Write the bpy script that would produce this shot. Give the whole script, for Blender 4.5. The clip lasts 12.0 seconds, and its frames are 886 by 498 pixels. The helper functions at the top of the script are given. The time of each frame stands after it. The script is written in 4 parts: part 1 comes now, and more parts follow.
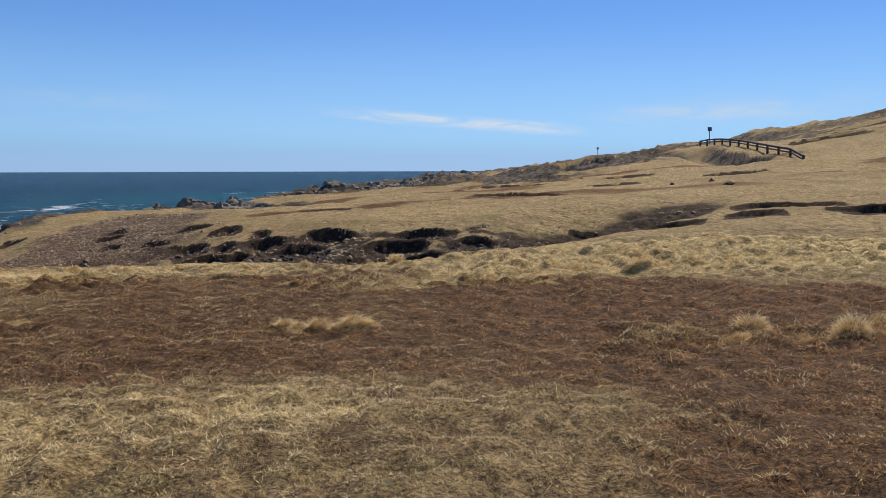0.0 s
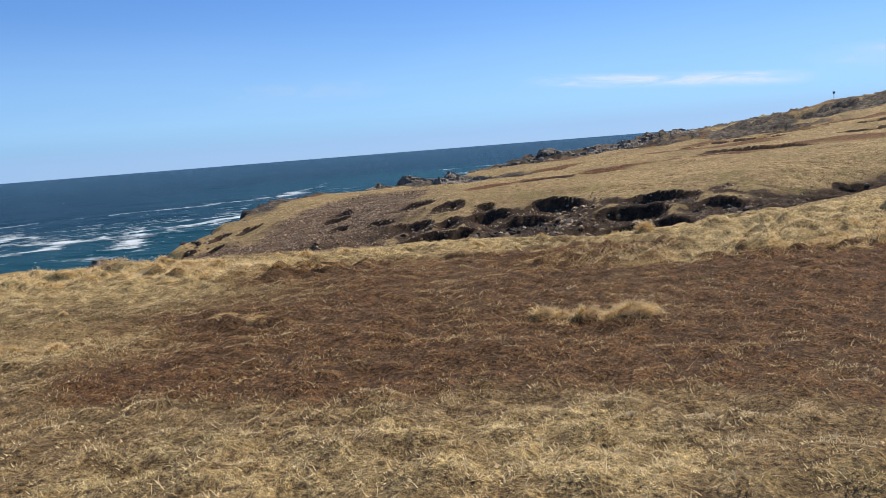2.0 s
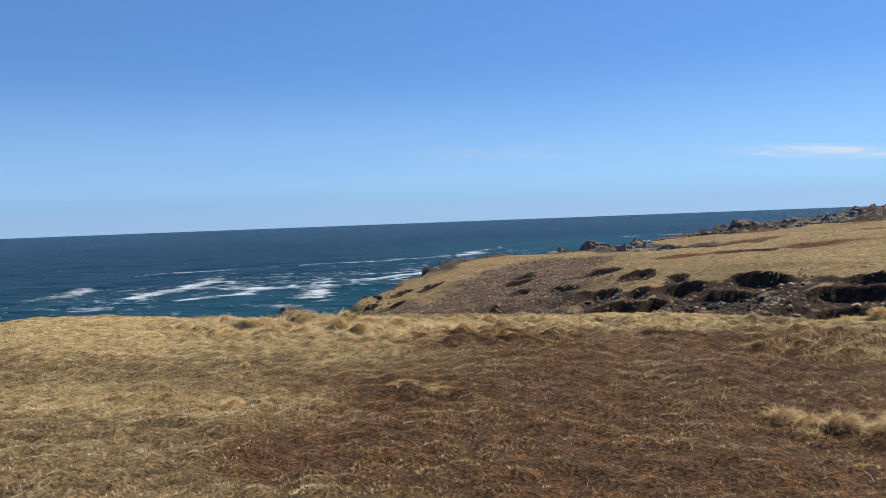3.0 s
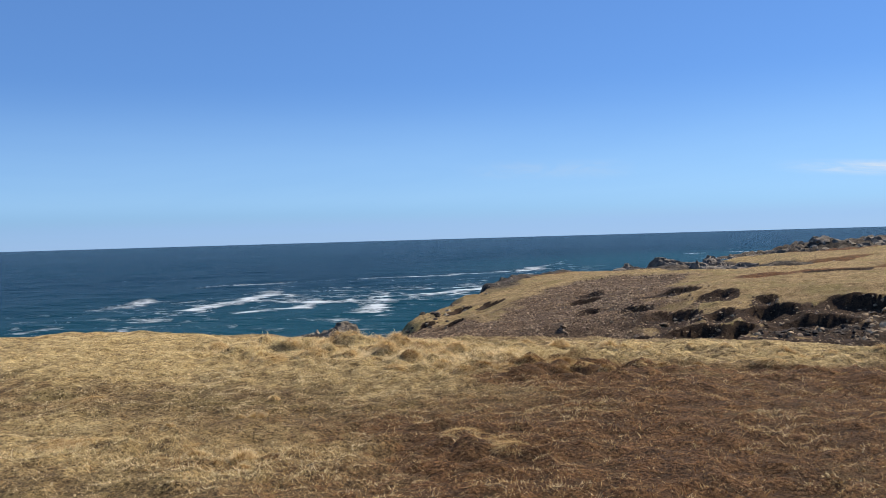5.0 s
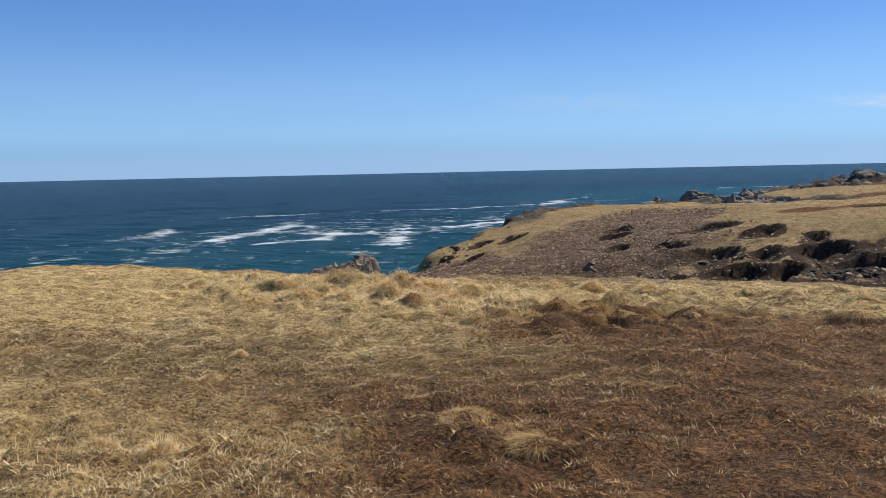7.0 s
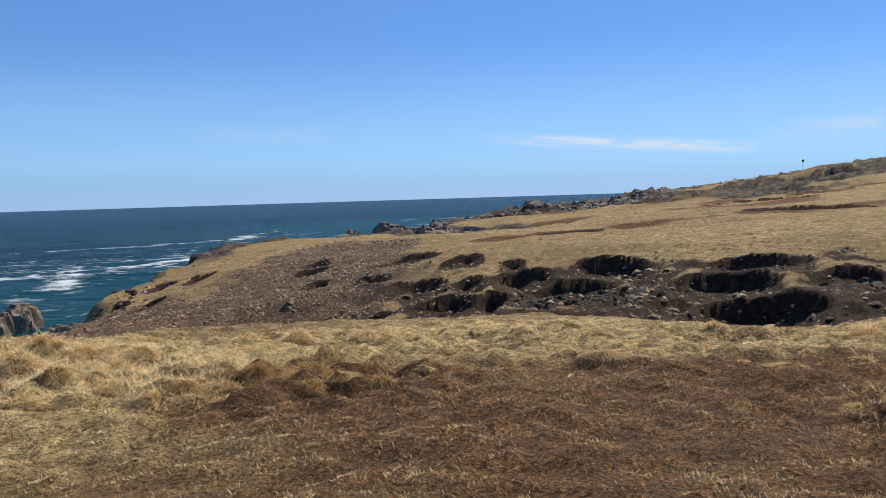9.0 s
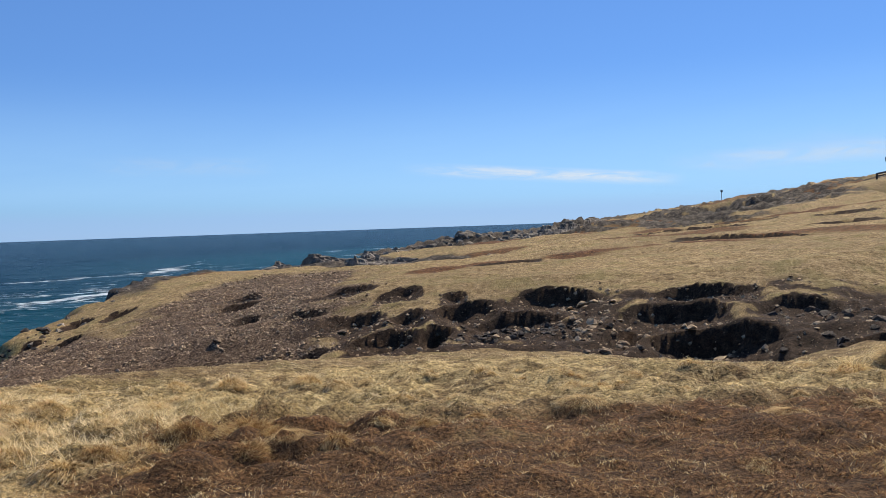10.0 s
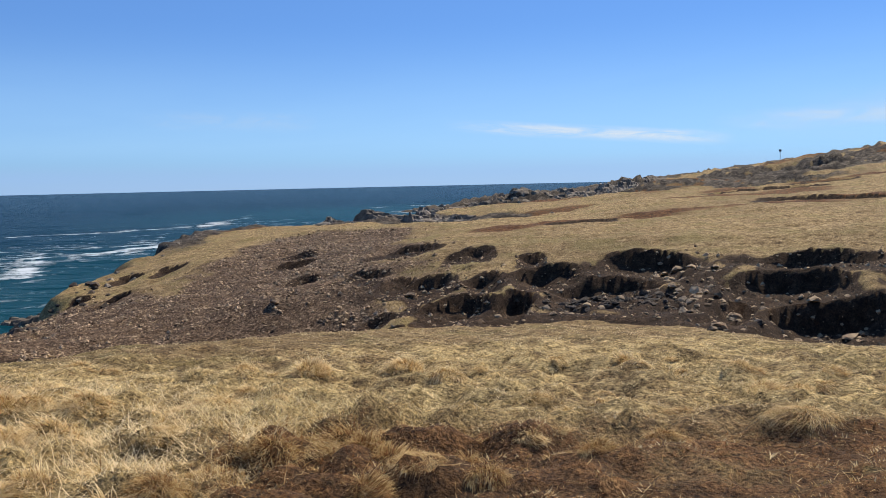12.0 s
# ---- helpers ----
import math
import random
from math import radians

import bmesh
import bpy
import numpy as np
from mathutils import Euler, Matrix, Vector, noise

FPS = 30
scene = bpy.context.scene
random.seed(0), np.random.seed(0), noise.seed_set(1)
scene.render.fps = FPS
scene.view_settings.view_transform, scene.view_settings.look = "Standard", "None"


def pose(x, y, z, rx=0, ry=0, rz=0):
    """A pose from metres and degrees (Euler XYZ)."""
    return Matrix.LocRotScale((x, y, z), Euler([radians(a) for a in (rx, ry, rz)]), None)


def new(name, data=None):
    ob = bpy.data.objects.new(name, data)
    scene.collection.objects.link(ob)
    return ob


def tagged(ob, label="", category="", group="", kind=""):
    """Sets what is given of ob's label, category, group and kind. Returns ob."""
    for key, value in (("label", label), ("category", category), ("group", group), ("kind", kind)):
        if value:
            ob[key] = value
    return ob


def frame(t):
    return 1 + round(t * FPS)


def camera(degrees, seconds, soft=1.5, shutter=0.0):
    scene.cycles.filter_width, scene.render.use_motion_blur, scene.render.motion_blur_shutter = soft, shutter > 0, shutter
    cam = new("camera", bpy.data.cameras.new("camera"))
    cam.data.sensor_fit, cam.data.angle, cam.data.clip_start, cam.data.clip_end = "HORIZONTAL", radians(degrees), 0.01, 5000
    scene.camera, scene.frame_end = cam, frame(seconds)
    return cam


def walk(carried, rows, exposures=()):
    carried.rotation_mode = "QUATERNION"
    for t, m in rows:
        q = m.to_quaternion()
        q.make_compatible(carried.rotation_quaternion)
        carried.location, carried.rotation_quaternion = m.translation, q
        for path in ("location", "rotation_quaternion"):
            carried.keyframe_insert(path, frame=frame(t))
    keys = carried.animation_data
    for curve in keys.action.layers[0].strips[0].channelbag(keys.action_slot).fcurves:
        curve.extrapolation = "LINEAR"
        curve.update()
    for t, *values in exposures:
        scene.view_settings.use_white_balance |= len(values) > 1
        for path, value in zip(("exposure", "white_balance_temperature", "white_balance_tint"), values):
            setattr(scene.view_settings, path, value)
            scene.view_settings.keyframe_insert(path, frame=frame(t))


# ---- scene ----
cam = camera(55.9, 12.0, soft=0.8)
METRES, EYE, TILT, LEAN, TURN = 12.5, 1.5, -1.767, -0.347, 0.0
ROWS = [
    (0.0, 0.0, 0.0, 0.0, -0.03, -3.65, 0.48),
    (0.5, -0.0068, 0.0372, -0.0014, -3.48, -5.46, 2.27),
    (1.0, -0.0212, 0.0696, -0.0044, -1.7, -7.38, 1.34),
    (1.5, -0.0376, 0.1024, -0.0066, 5.78, -7.88, 2.81),
    (2.0, -0.0597, 0.1405, -0.0057, 14.28, -5.13, 4.39),
    (2.5, -0.083, 0.1736, -0.0045, 18.89, -1.51, 3.11),
    (3.0, -0.1058, 0.2101, -0.0046, 26.47, -0.2, 1.68),
    (3.5, -0.1273, 0.2419, -0.0054, 30.74, -0.61, 1.42),
    (5.5, -0.207, 0.393, -0.0079, 30.39, 1.16, 0.91),
    (6.0, -0.2282, 0.4317, -0.0111, 30.09, -1.97, 1.33),
    (6.5, -0.243, 0.4701, -0.012, 32.34, -3.69, 0.59),
    (8.5, -0.3235, 0.6222, -0.0139, 22.14, -2.37, 1.57),
    (9.0, -0.3395, 0.6655, -0.0145, 11.1, -1.74, 1.74),
    (9.5, -0.3583, 0.7, -0.0136, 5.94, -1.21, 2.25),
    (10.0, -0.3754, 0.7352, -0.0125, 6.12, 0.19, 2.15),
    (10.5, -0.3971, 0.7745, -0.0141, 6.81, -0.4, 2.12),
    (11.0, -0.4158, 0.8072, -0.014, 7.29, -1.95, 3.01),
    (11.5, -0.4364, 0.8477, -0.0132, 9.0, -2.47, 2.19),
    (12.0, -0.4579, 0.8839, -0.0121, 9.08, -2.64, 1.35),
]
walk(cam, [(t, pose(0, 0, EYE, TILT, LEAN, TURN) @ pose(METRES * x, METRES * y, METRES * z, 90 + pitch, roll, yaw)) for t, x, y, z, yaw, pitch, roll in ROWS],
     exposures=[(0.0, 0.14), (0.5, 0.18), (1.0, 0.32), (1.5, 0.38), (2.2, 0.29), (3.0, 0.22), (5.5, 0.26), (6.2, 0.20), (9.0, 0.24), (12.0, 0.26)])

# ---- sky, sun ----
SUN_AZ, SUN_EL = radians(26), radians(45)      # azimuth clockwise from +y
world = bpy.data.worlds.new("sky")
scene.world = world
world.use_nodes = True
wn, wl = world.node_tree.nodes, world.node_tree.links
wn.clear()
sky = wn.new("ShaderNodeTexSky")
sky.sky_type = "NISHITA"
sky.sun_disc = False
sky.sun_elevation, sky.sun_rotation = SUN_EL, SUN_AZ
sky.altitude, sky.air_density, sky.dust_density, sky.ozone_density = 800, 1.0, 0.0, 6.0
bg = wn.new("ShaderNodeBackground")
bg.inputs["Strength"].default_value = 0.071
wout = wn.new("ShaderNodeOutputWorld")
tint = wn.new("ShaderNodeMix")
tint.data_type, tint.blend_type = "RGBA", "MULTIPLY"
tint.inputs["Factor"].default_value = 1.0
tint.inputs["B"].default_value = (0.695, 0.925, 1.26, 1)
even = wn.new("ShaderNodeMix")
even.data_type = "RGBA"
even.inputs["Factor"].default_value = 0.3
even.inputs["B"].default_value = (3.4, 5.7, 9.0, 1)
wl.new(sky.outputs[0], even.inputs["A"])
wl.new(even.outputs["Result"], tint.inputs["A"])
wl.new(tint.outputs["Result"], bg.inputs["Color"])
wl.new(bg.outputs[0], wout.inputs["Surface"])

sun = new("sun", bpy.data.lights.new("sun", "SUN"))
sun.data.energy, sun.data.angle, sun.data.color = 5.0, radians(0.5), (1.0, 0.885, 0.715)
toward_sun = Vector((math.sin(SUN_AZ) * math.cos(SUN_EL), math.cos(SUN_AZ) * math.cos(SUN_EL), math.sin(SUN_EL)))
sun.rotation_mode = "QUATERNION"
sun.rotation_quaternion = toward_sun.to_track_quat("Z", "Y")
sun.location = (0, 0, 60)

# ---- materials ----
def material(name):
    m = bpy.data.materials.new(name)
    m.use_nodes = True
    nt = m.node_tree
    b = nt.nodes["Principled BSDF"]
    return m, nt, b


def nnode(nt, kind, **props):
    n = nt.nodes.new(kind)
    for key, value in props.items():
        n.inputs[key.replace("_", " ")].default_value = value
    return n


def link(nt, a, b):
    nt.links.new(a, b)


def noise_node(nt, coord, scale, detail=4.0, rough=0.6, distort=0.0):
    n = nt.nodes.new("ShaderNodeTexNoise")
    n.inputs["Scale"].default_value = scale
    n.inputs["Detail"].default_value = detail
    n.inputs["Roughness"].default_value = rough
    n.inputs["Distortion"].default_value = distort
    link(nt, coord, n.inputs["Vector"])
    return n.outputs["Fac"]


def ramp(nt, fac, stops):
    r = nt.nodes.new("ShaderNodeValToRGB")
    while len(r.color_ramp.elements) < len(stops):
        r.color_ramp.elements.new(0.5)
    for e, (p, c) in zip(r.color_ramp.elements, stops):
        e.position, e.color = p, (*c, 1)
    link(nt, fac, r.inputs["Fac"])
    return r.outputs["Color"]


def step_map(nt, fac, lo, hi):
    n = nt.nodes.new("ShaderNodeMapRange")
    n.interpolation_type = "SMOOTHSTEP"
    n.inputs["From Min"].default_value, n.inputs["From Max"].default_value = lo, hi
    link(nt, fac, n.inputs["Value"])
    return n.outputs["Result"]


def mix(nt, fac, a, b):
    n = nt.nodes.new("ShaderNodeMix")
    n.data_type = "RGBA"
    if isinstance(fac, float):
        n.inputs["Factor"].default_value = fac
    else:
        link(nt, fac, n.inputs["Factor"])
    for sock, v in ((n.inputs["A"], a), (n.inputs["B"], b)):
        if isinstance(v, tuple):
            sock.default_value = (*v, 1)
        else:
            link(nt, v, sock)
    return n.outputs["Result"]


def maths(nt, op, a, b=0.0, clamp=False):
    n = nt.nodes.new("ShaderNodeMath")
    n.operation, n.use_clamp = op, clamp
    for sock, v in zip(n.inputs, (a, b)):
        if isinstance(v, (int, float)):
            sock.default_value = v
        else:
            link(nt, v, sock)
    return n.outputs[0]


def bump(nt, b, height, strength, distance):
    n = nt.nodes.new("ShaderNodeBump")
    n.inputs["Strength"].default_value, n.inputs["Distance"].default_value = strength, distance
    link(nt, height, n.inputs["Height"])
    link(nt, n.outputs["Normal"], b.inputs["Normal"])


def coords(nt, which="Object"):
    return nt.nodes.new("ShaderNodeTexCoord").outputs[which]


def attr(nt, name):
    n = nt.nodes.new("ShaderNodeAttribute")
    n.attribute_name = name
    return n


def ground_material():
    m, nt, b = material("moor_ground")
    co = coords(nt)
    fine = noise_node(nt, co, 30, 4, 0.75)
    tuft = noise_node(nt, co, 5.5, 6, 0.78, 0.4)
    big = noise_node(nt, co, 0.9, 4, 0.6)
    tan_c = ramp(nt, tuft, [(0.32, (0.06, 0.036, 0.016)), (0.44, (0.21, 0.14, 0.062)), (0.57, (0.385, 0.275, 0.132)), (0.72, (0.56, 0.43, 0.235))])
    broad = noise_node(nt, co, 0.16, 4, 0.6, 0.5)
    tan_c = mix(nt, step_map(nt, broad, 0.42, 0.66), tan_c, mix(nt, 0.5, tan_c, (0.17, 0.115, 0.055)))
    tan_c = mix(nt, step_map(nt, big, 0.44, 0.68), tan_c, mix(nt, 0.55, tan_c, (0.20, 0.17, 0.06)))
    brown_c = ramp(nt, tuft, [(0.32, (0.014, 0.006, 0.003)), (0.46, (0.072, 0.029, 0.010)), (0.58, (0.17, 0.077, 0.027)), (0.74, (0.34, 0.205, 0.092))])
    peat_c = ramp(nt, tuft, [(0.3, (0.008, 0.005, 0.004)), (0.5, (0.038, 0.022, 0.013)), (0.75, (0.11, 0.07, 0.042))])
    vor = nt.nodes.new("ShaderNodeTexVoronoi")
    vor.inputs["Scale"].default_value = 22
    link(nt, co, vor.inputs["Vector"])
    stone_c = ramp(nt, vor.outputs["Color"], [(0.0, (0.028, 0.017, 0.01)), (0.5, (0.105, 0.066, 0.038)), (0.85, (0.22, 0.152, 0.097)), (1.0, (0.38, 0.29, 0.21))])
    rock_c = ramp(nt, noise_node(nt, co, 2.2, 6, 0.65, 0.3), [(0.32, (0.016, 0.013, 0.011)), (0.5, (0.062, 0.05, 0.039)), (0.72, (0.19, 0.158, 0.12))])
    zones = attr(nt, "zones")
    sep = nt.nodes.new("ShaderNodeSeparateColor")
    link(nt, zones.outputs["Color"], sep.inputs[0])
    wob = maths(nt, "MULTIPLY", maths(nt, "SUBTRACT", tuft, 0.5), 1.3)

    def zone(v):
        return step_map(nt, maths(nt, "ADD", v, wob), 0.3, 0.7)
    straw_c = ramp(nt, tuft, [(0.32, (0.14, 0.092, 0.038)), (0.44, (0.38, 0.27, 0.115)), (0.57, (0.58, 0.44, 0.205)), (0.72, (0.74, 0.59, 0.32))])
    tan_c = mix(nt, zone(attr(nt, "straw").outputs["Fac"]), tan_c, straw_c)
    col = mix(nt, zone(sep.outputs[0]), tan_c, brown_c)
    thatch = ramp(nt, fine, [(0.35, (0.03, 0.018, 0.009)), (0.6, (0.13, 0.085, 0.04)), (0.75, (0.3, 0.21, 0.11))])
    col = mix(nt, maths(nt, "MULTIPLY", attr(nt, "thatch").outputs["Fac"], 0.45), col, thatch)
    # shade between the tufts, put into the ground colour where crowns are low
    gap_shade = maths(nt, "MULTIPLY", step_map(nt, maths(nt, "SUBTRACT", 1.0, attr(nt, "crown").outputs["Fac"]), 0.55, 1.0), 0.38)
    col = mix(nt, gap_shade, col, (0.05, 0.03, 0.015))
    col = mix(nt, zone(sep.outputs[1]), col, stone_c)
    col = mix(nt, zone(sep.outputs[2]), col, peat_c)
    col = mix(nt, zone(zones.outputs["Alpha"]), col, rock_c)
    fleck = ramp(nt, fine, [(0.36, (0.30, 0.27, 0.24)), (0.5, (1, 1, 1)), (0.66, (1.65, 1.6, 1.5))])
    mul = nt.nodes.new("ShaderNodeMix")
    mul.data_type, mul.blend_type = "RGBA", "MULTIPLY"
    mul.inputs["Factor"].default_value = 1.0
    link(nt, col, mul.inputs["A"])
    link(nt, fleck, mul.inputs["B"])
    link(nt, mul.outputs["Result"], b.inputs["Base Color"])
    b.inputs["Roughness"].default_value = 0.95
    b.inputs["Specular IOR Level"].default_value = 0.15
    bump(nt, b, maths(nt, "ADD", tuft, maths(nt, "MULTIPLY", fine, 0.35)), 0.9, 0.07)
    return m


def sea_material():
    m, nt, b = material("sea_water")
    co = coords(nt)
    st = nt.nodes.new("ShaderNodeMapping")
    st.inputs["Scale"].default_value = (0.35, 1.0, 1.0)
    st.inputs["Rotation"].default_value = (0, 0, radians(-35))
    link(nt, co, st.inputs["Vector"])
    w1 = noise_node(nt, st.outputs[0], 0.45, 5, 0.62)
    fo = attr(nt, "foam").outputs["Fac"]
    lace = noise_node(nt, co, 0.32, 8, 0.72, 1.0)
    f = step_map(nt, maths(nt, "ADD", fo, maths(nt, "MULTIPLY", maths(nt, "SUBTRACT", lace, 0.5), 2.4)), 0.30, 0.95)
    deep = ramp(nt, noise_node(nt, co, 0.02, 4, 0.6), [(0.3, (0.0005, 0.015, 0.031)), (0.7, (0.001, 0.022, 0.039))])
    shallow = attr(nt, "shallow").outputs["Fac"]
    deep = mix(nt, shallow, deep, (0.0025, 0.040, 0.056))
    link(nt, mix(nt, maths(nt, "MULTIPLY", f, 0.85), deep, (0.62, 0.68, 0.72)), b.inputs["Base Color"])
    rough = nt.nodes.new("ShaderNodeMapRange")
    link(nt, f, rough.inputs["Value"])
    rough.inputs["To Min"].default_value, rough.inputs["To Max"].default_value = 0.22, 0.9
    link(nt, rough.outputs[0], b.inputs["Roughness"])
    b.inputs["IOR"].default_value = 1.33
    b.inputs["Specular IOR Level"].default_value = 0.004
    bump(nt, b, w1, 1.0, 0.75)
    return m


def grass_material():
    """Dead grass: the blades carry a tone of their own, from dark heath to pale straw."""
    m, nt, b = material("dry_grass_blades")
    tone = attr(nt, "tone").outputs["Fac"]
    col = ramp(nt, tone, [(0.0, (0.055, 0.021, 0.007)), (0.3, (0.215, 0.085, 0.028)), (0.55, (0.46, 0.295, 0.115)), (0.8, (0.72, 0.535, 0.26)), (1.0, (0.88, 0.72, 0.43))])
    green = attr(nt, "green").outputs["Fac"]
    col = mix(nt, green, col, (0.34, 0.29, 0.09))
    link(nt, col, b.inputs["Base Color"])
    b.inputs["Roughness"].default_value = 0.85
    b.inputs["Specular IOR Level"].default_value = 0.05
    tr = nt.nodes.new("ShaderNodeBsdfTranslucent")
    link(nt, col, tr.inputs["Color"])
    ms = nt.nodes.new("ShaderNodeMixShader")
    ms.inputs[0].default_value = 0.28
    link(nt, b.outputs[0], ms.inputs[1])
    link(nt, tr.outputs[0], ms.inputs[2])
    link(nt, ms.outputs[0], nt.nodes["Material Output"].inputs["Surface"])
    return m


def rock_material(name, dark, mid, light, scale=3.0, each=0.5):
    m, nt, b = material(name)
    co = coords(nt)
    n = noise_node(nt, co, scale, 6, 0.65, 0.3)
    info = nt.nodes.new("ShaderNodeObjectInfo").outputs["Random"]
    isl = nt.nodes.new("ShaderNodeNewGeometry").outputs["Random Per Island"]
    shift = maths(nt, "ADD", maths(nt, "MULTIPLY", maths(nt, "SUBTRACT", info, 0.5), each), maths(nt, "MULTIPLY", maths(nt, "SUBTRACT", isl, 0.5), each))
    col = ramp(nt, maths(nt, "ADD", n, maths(nt, "MULTIPLY", shift, 0.55)), [(0.22, dark), (0.5, mid), (0.78, light)])
    lichen = step_map(nt, noise_node(nt, co, scale * 4, 4, 0.7), 0.62, 0.74)
    col = mix(nt, maths(nt, "MULTIPLY", lichen, 0.3), col, (0.36, 0.31, 0.22))
    link(nt, col, b.inputs["Base Color"])
    b.inputs["Roughness"].default_value = 0.9
    bump(nt, b, noise_node(nt, co, scale * 5, 6, 0.7), 0.7, 0.03)
    return m


def wood_material():
    m, nt, b = material("weathered_timber")
    co = coords(nt)
    g = noise_node(nt, co, 6, 5, 0.7, 1.0)
    link(nt, ramp(nt, g, [(0.3, (0.035, 0.024, 0.017)), (0.6, (0.09, 0.065, 0.048)), (0.85, (0.16, 0.13, 0.105))]), b.inputs["Base Color"])
    b.inputs["Roughness"].default_value = 0.85
    bump(nt, b, g, 0.5, 0.01)
    return m


def paint_material(name, a, c, rough=0.5, metal=0.0):
    m, nt, b = material(name)
    n = noise_node(nt, coords(nt), 9, 5, 0.65)
    link(nt, mix(nt, step_map(nt, n, 0.35, 0.7), a, c), b.inputs["Base Color"])
    b.inputs["Roughness"].default_value, b.inputs["Metallic"].default_value = rough, metal
    return m


def cloud_material(name, colour, strength, cover, low=0.5, high=0.45, grain=0.0):
    """High thin cloud against the sky, let through between its wisps; also the added horizon glow."""
    m, nt, b = material(name)
    nt.nodes.remove(b)
    uv = coords(nt, "UV")
    mp = nt.nodes.new("ShaderNodeMapping")
    mp.inputs["Scale"].default_value = (3.5, 1.4, 1.0)
    link(nt, uv, mp.inputs["Vector"])
    n = noise_node(nt, mp.outputs[0], 1.6, 6, 0.62, 0.6)
    sep = nt.nodes.new("ShaderNodeSeparateXYZ")
    link(nt, uv, sep.inputs[0])

    def fade(v, near, far):
        return maths(nt, "MULTIPLY", step_map(nt, v, 0.0, near), step_map(nt, maths(nt, "SUBTRACT", 1.0, v), 0.0, far))
    soft = maths(nt, "MULTIPLY", fade(sep.outputs[0], 0.35, 0.2), fade(sep.outputs[1], low, high))
    a = maths(nt, "MULTIPLY", maths(nt, "MULTIPLY", soft, step_map(nt, n, 0.25 - grain, 0.75)), cover, True)
    em = nt.nodes.new("ShaderNodeEmission")
    em.inputs["Color"].default_value, em.inputs["Strength"].default_value = (*colour, 1), strength
    tr = nt.nodes.new("ShaderNodeBsdfTransparent")
    ms = nt.nodes.new("ShaderNodeMixShader")
    link(nt, a, ms.inputs[0])
    link(nt, tr.outputs[0], ms.inputs[1])
    link(nt, em.outputs[0], ms.inputs[2])
    link(nt, ms.outputs[0], nt.nodes["Material Output"].inputs["Surface"])
    return m


M_GRASS = grass_material()
M_STONE = rock_material("loose_stone", (0.03, 0.017, 0.008), (0.13, 0.077, 0.037), (0.43, 0.30, 0.17), 4.0, 1.1)
M_ROCK = rock_material("shore_rock", (0.024, 0.018, 0.013), (0.125, 0.097, 0.068), (0.38, 0.31, 0.22), 1.2, 0.4)
M_PEAT = rock_material("peat_clod", (0.008, 0.005, 0.004), (0.03, 0.019, 0.012), (0.09, 0.062, 0.038), 3.0, 0.3)
M_WOOD = wood_material()
M_SIGN = paint_material("sign_panel", (0.03, 0.035, 0.05), (0.07, 0.08, 0.1), 0.4)
M_STEEL = paint_material("grey_post", (0.11, 0.11, 0.11), (0.2, 0.2, 0.2), 0.5, 0.6)
M_CLOUD = cloud_material("thin_cirrus", (0.90, 0.95, 1.0), 0.72, 1.0)
M_VEIL = cloud_material("cirrus_veil", (0.85, 0.92, 1.0), 0.62, 0.2)
M_PALE = cloud_material("pale_cirrus", (0.88, 0.94, 1.0), 0.68, 0.55)
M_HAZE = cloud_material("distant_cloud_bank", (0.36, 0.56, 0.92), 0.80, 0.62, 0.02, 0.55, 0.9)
# no cloud: a glow added to lighten the low sky
M_BAND = cloud_material("horizon_sky_glow", (0.48, 0.76, 1.0), 0.92, 0.3, 0.2, 0.75, 0.9)
M_GROUND = ground_material()
M_SEA = sea_material()

# ---- the lie of the land ----
SEA = -6.5
PERM = np.random.RandomState(7).permutation(4096)
GRAD = np.random.RandomState(8).uniform(0, 2 * np.pi, 4096)


def perlin(x, y, seed=0):
    xi, yi = np.floor(x).astype(int), np.floor(y).astype(int)
    xf, yf = x - xi, y - yi

    def corner(i, j):
        a = GRAD[PERM[(PERM[(xi + i + seed * 131) & 4095] + yi + j) & 4095]]
        return np.cos(a) * (xf - i) + np.sin(a) * (yf - j)
    u, v = xf * xf * xf * (xf * (xf * 6 - 15) + 10), yf * yf * yf * (yf * (yf * 6 - 15) + 10)
    return ((corner(0, 0) * (1 - u) + corner(1, 0) * u) * (1 - v) + (corner(0, 1) * (1 - u) + corner(1, 1) * u) * v) * 1.4


def fbm(x, y, octaves=4, gain=0.5, seed=0):
    total, amp = 0, 1.0
    for k in range(octaves):
        total = total + amp * perlin(x * 2 ** k, y * 2 ** k, seed + k)
        amp *= gain
    return total


def crag(x, y, octaves=4, seed=0):
    """Ridged noise from 0 to 1, for broken rock."""
    total, amp, norm = 0, 1.0, 0.0
    for k in range(octaves):
        total = total + amp * (1 - np.abs(perlin(x * 2 ** k, y * 2 ** k, seed + k)) * 1.6)
        norm += amp
        amp *= 0.5
    return np.clip(total / norm, 0, 1)


def ss(a, b, v):
    t = np.clip((v - a) / (b - a), 0, 1)
    return t * t * (3 - 2 * t)


def capsule(x, y, ax, ay, bx, by):
    """Distance to a segment, and how far along it (0 to 1)."""
    dx, dy = bx - ax, by - ay
    t = np.clip(((x - ax) * dx + (y - ay) * dy) / (dx * dx + dy * dy), 0, 1)
    return np.hypot(x - ax - t * dx, y - ay - t * dy), t


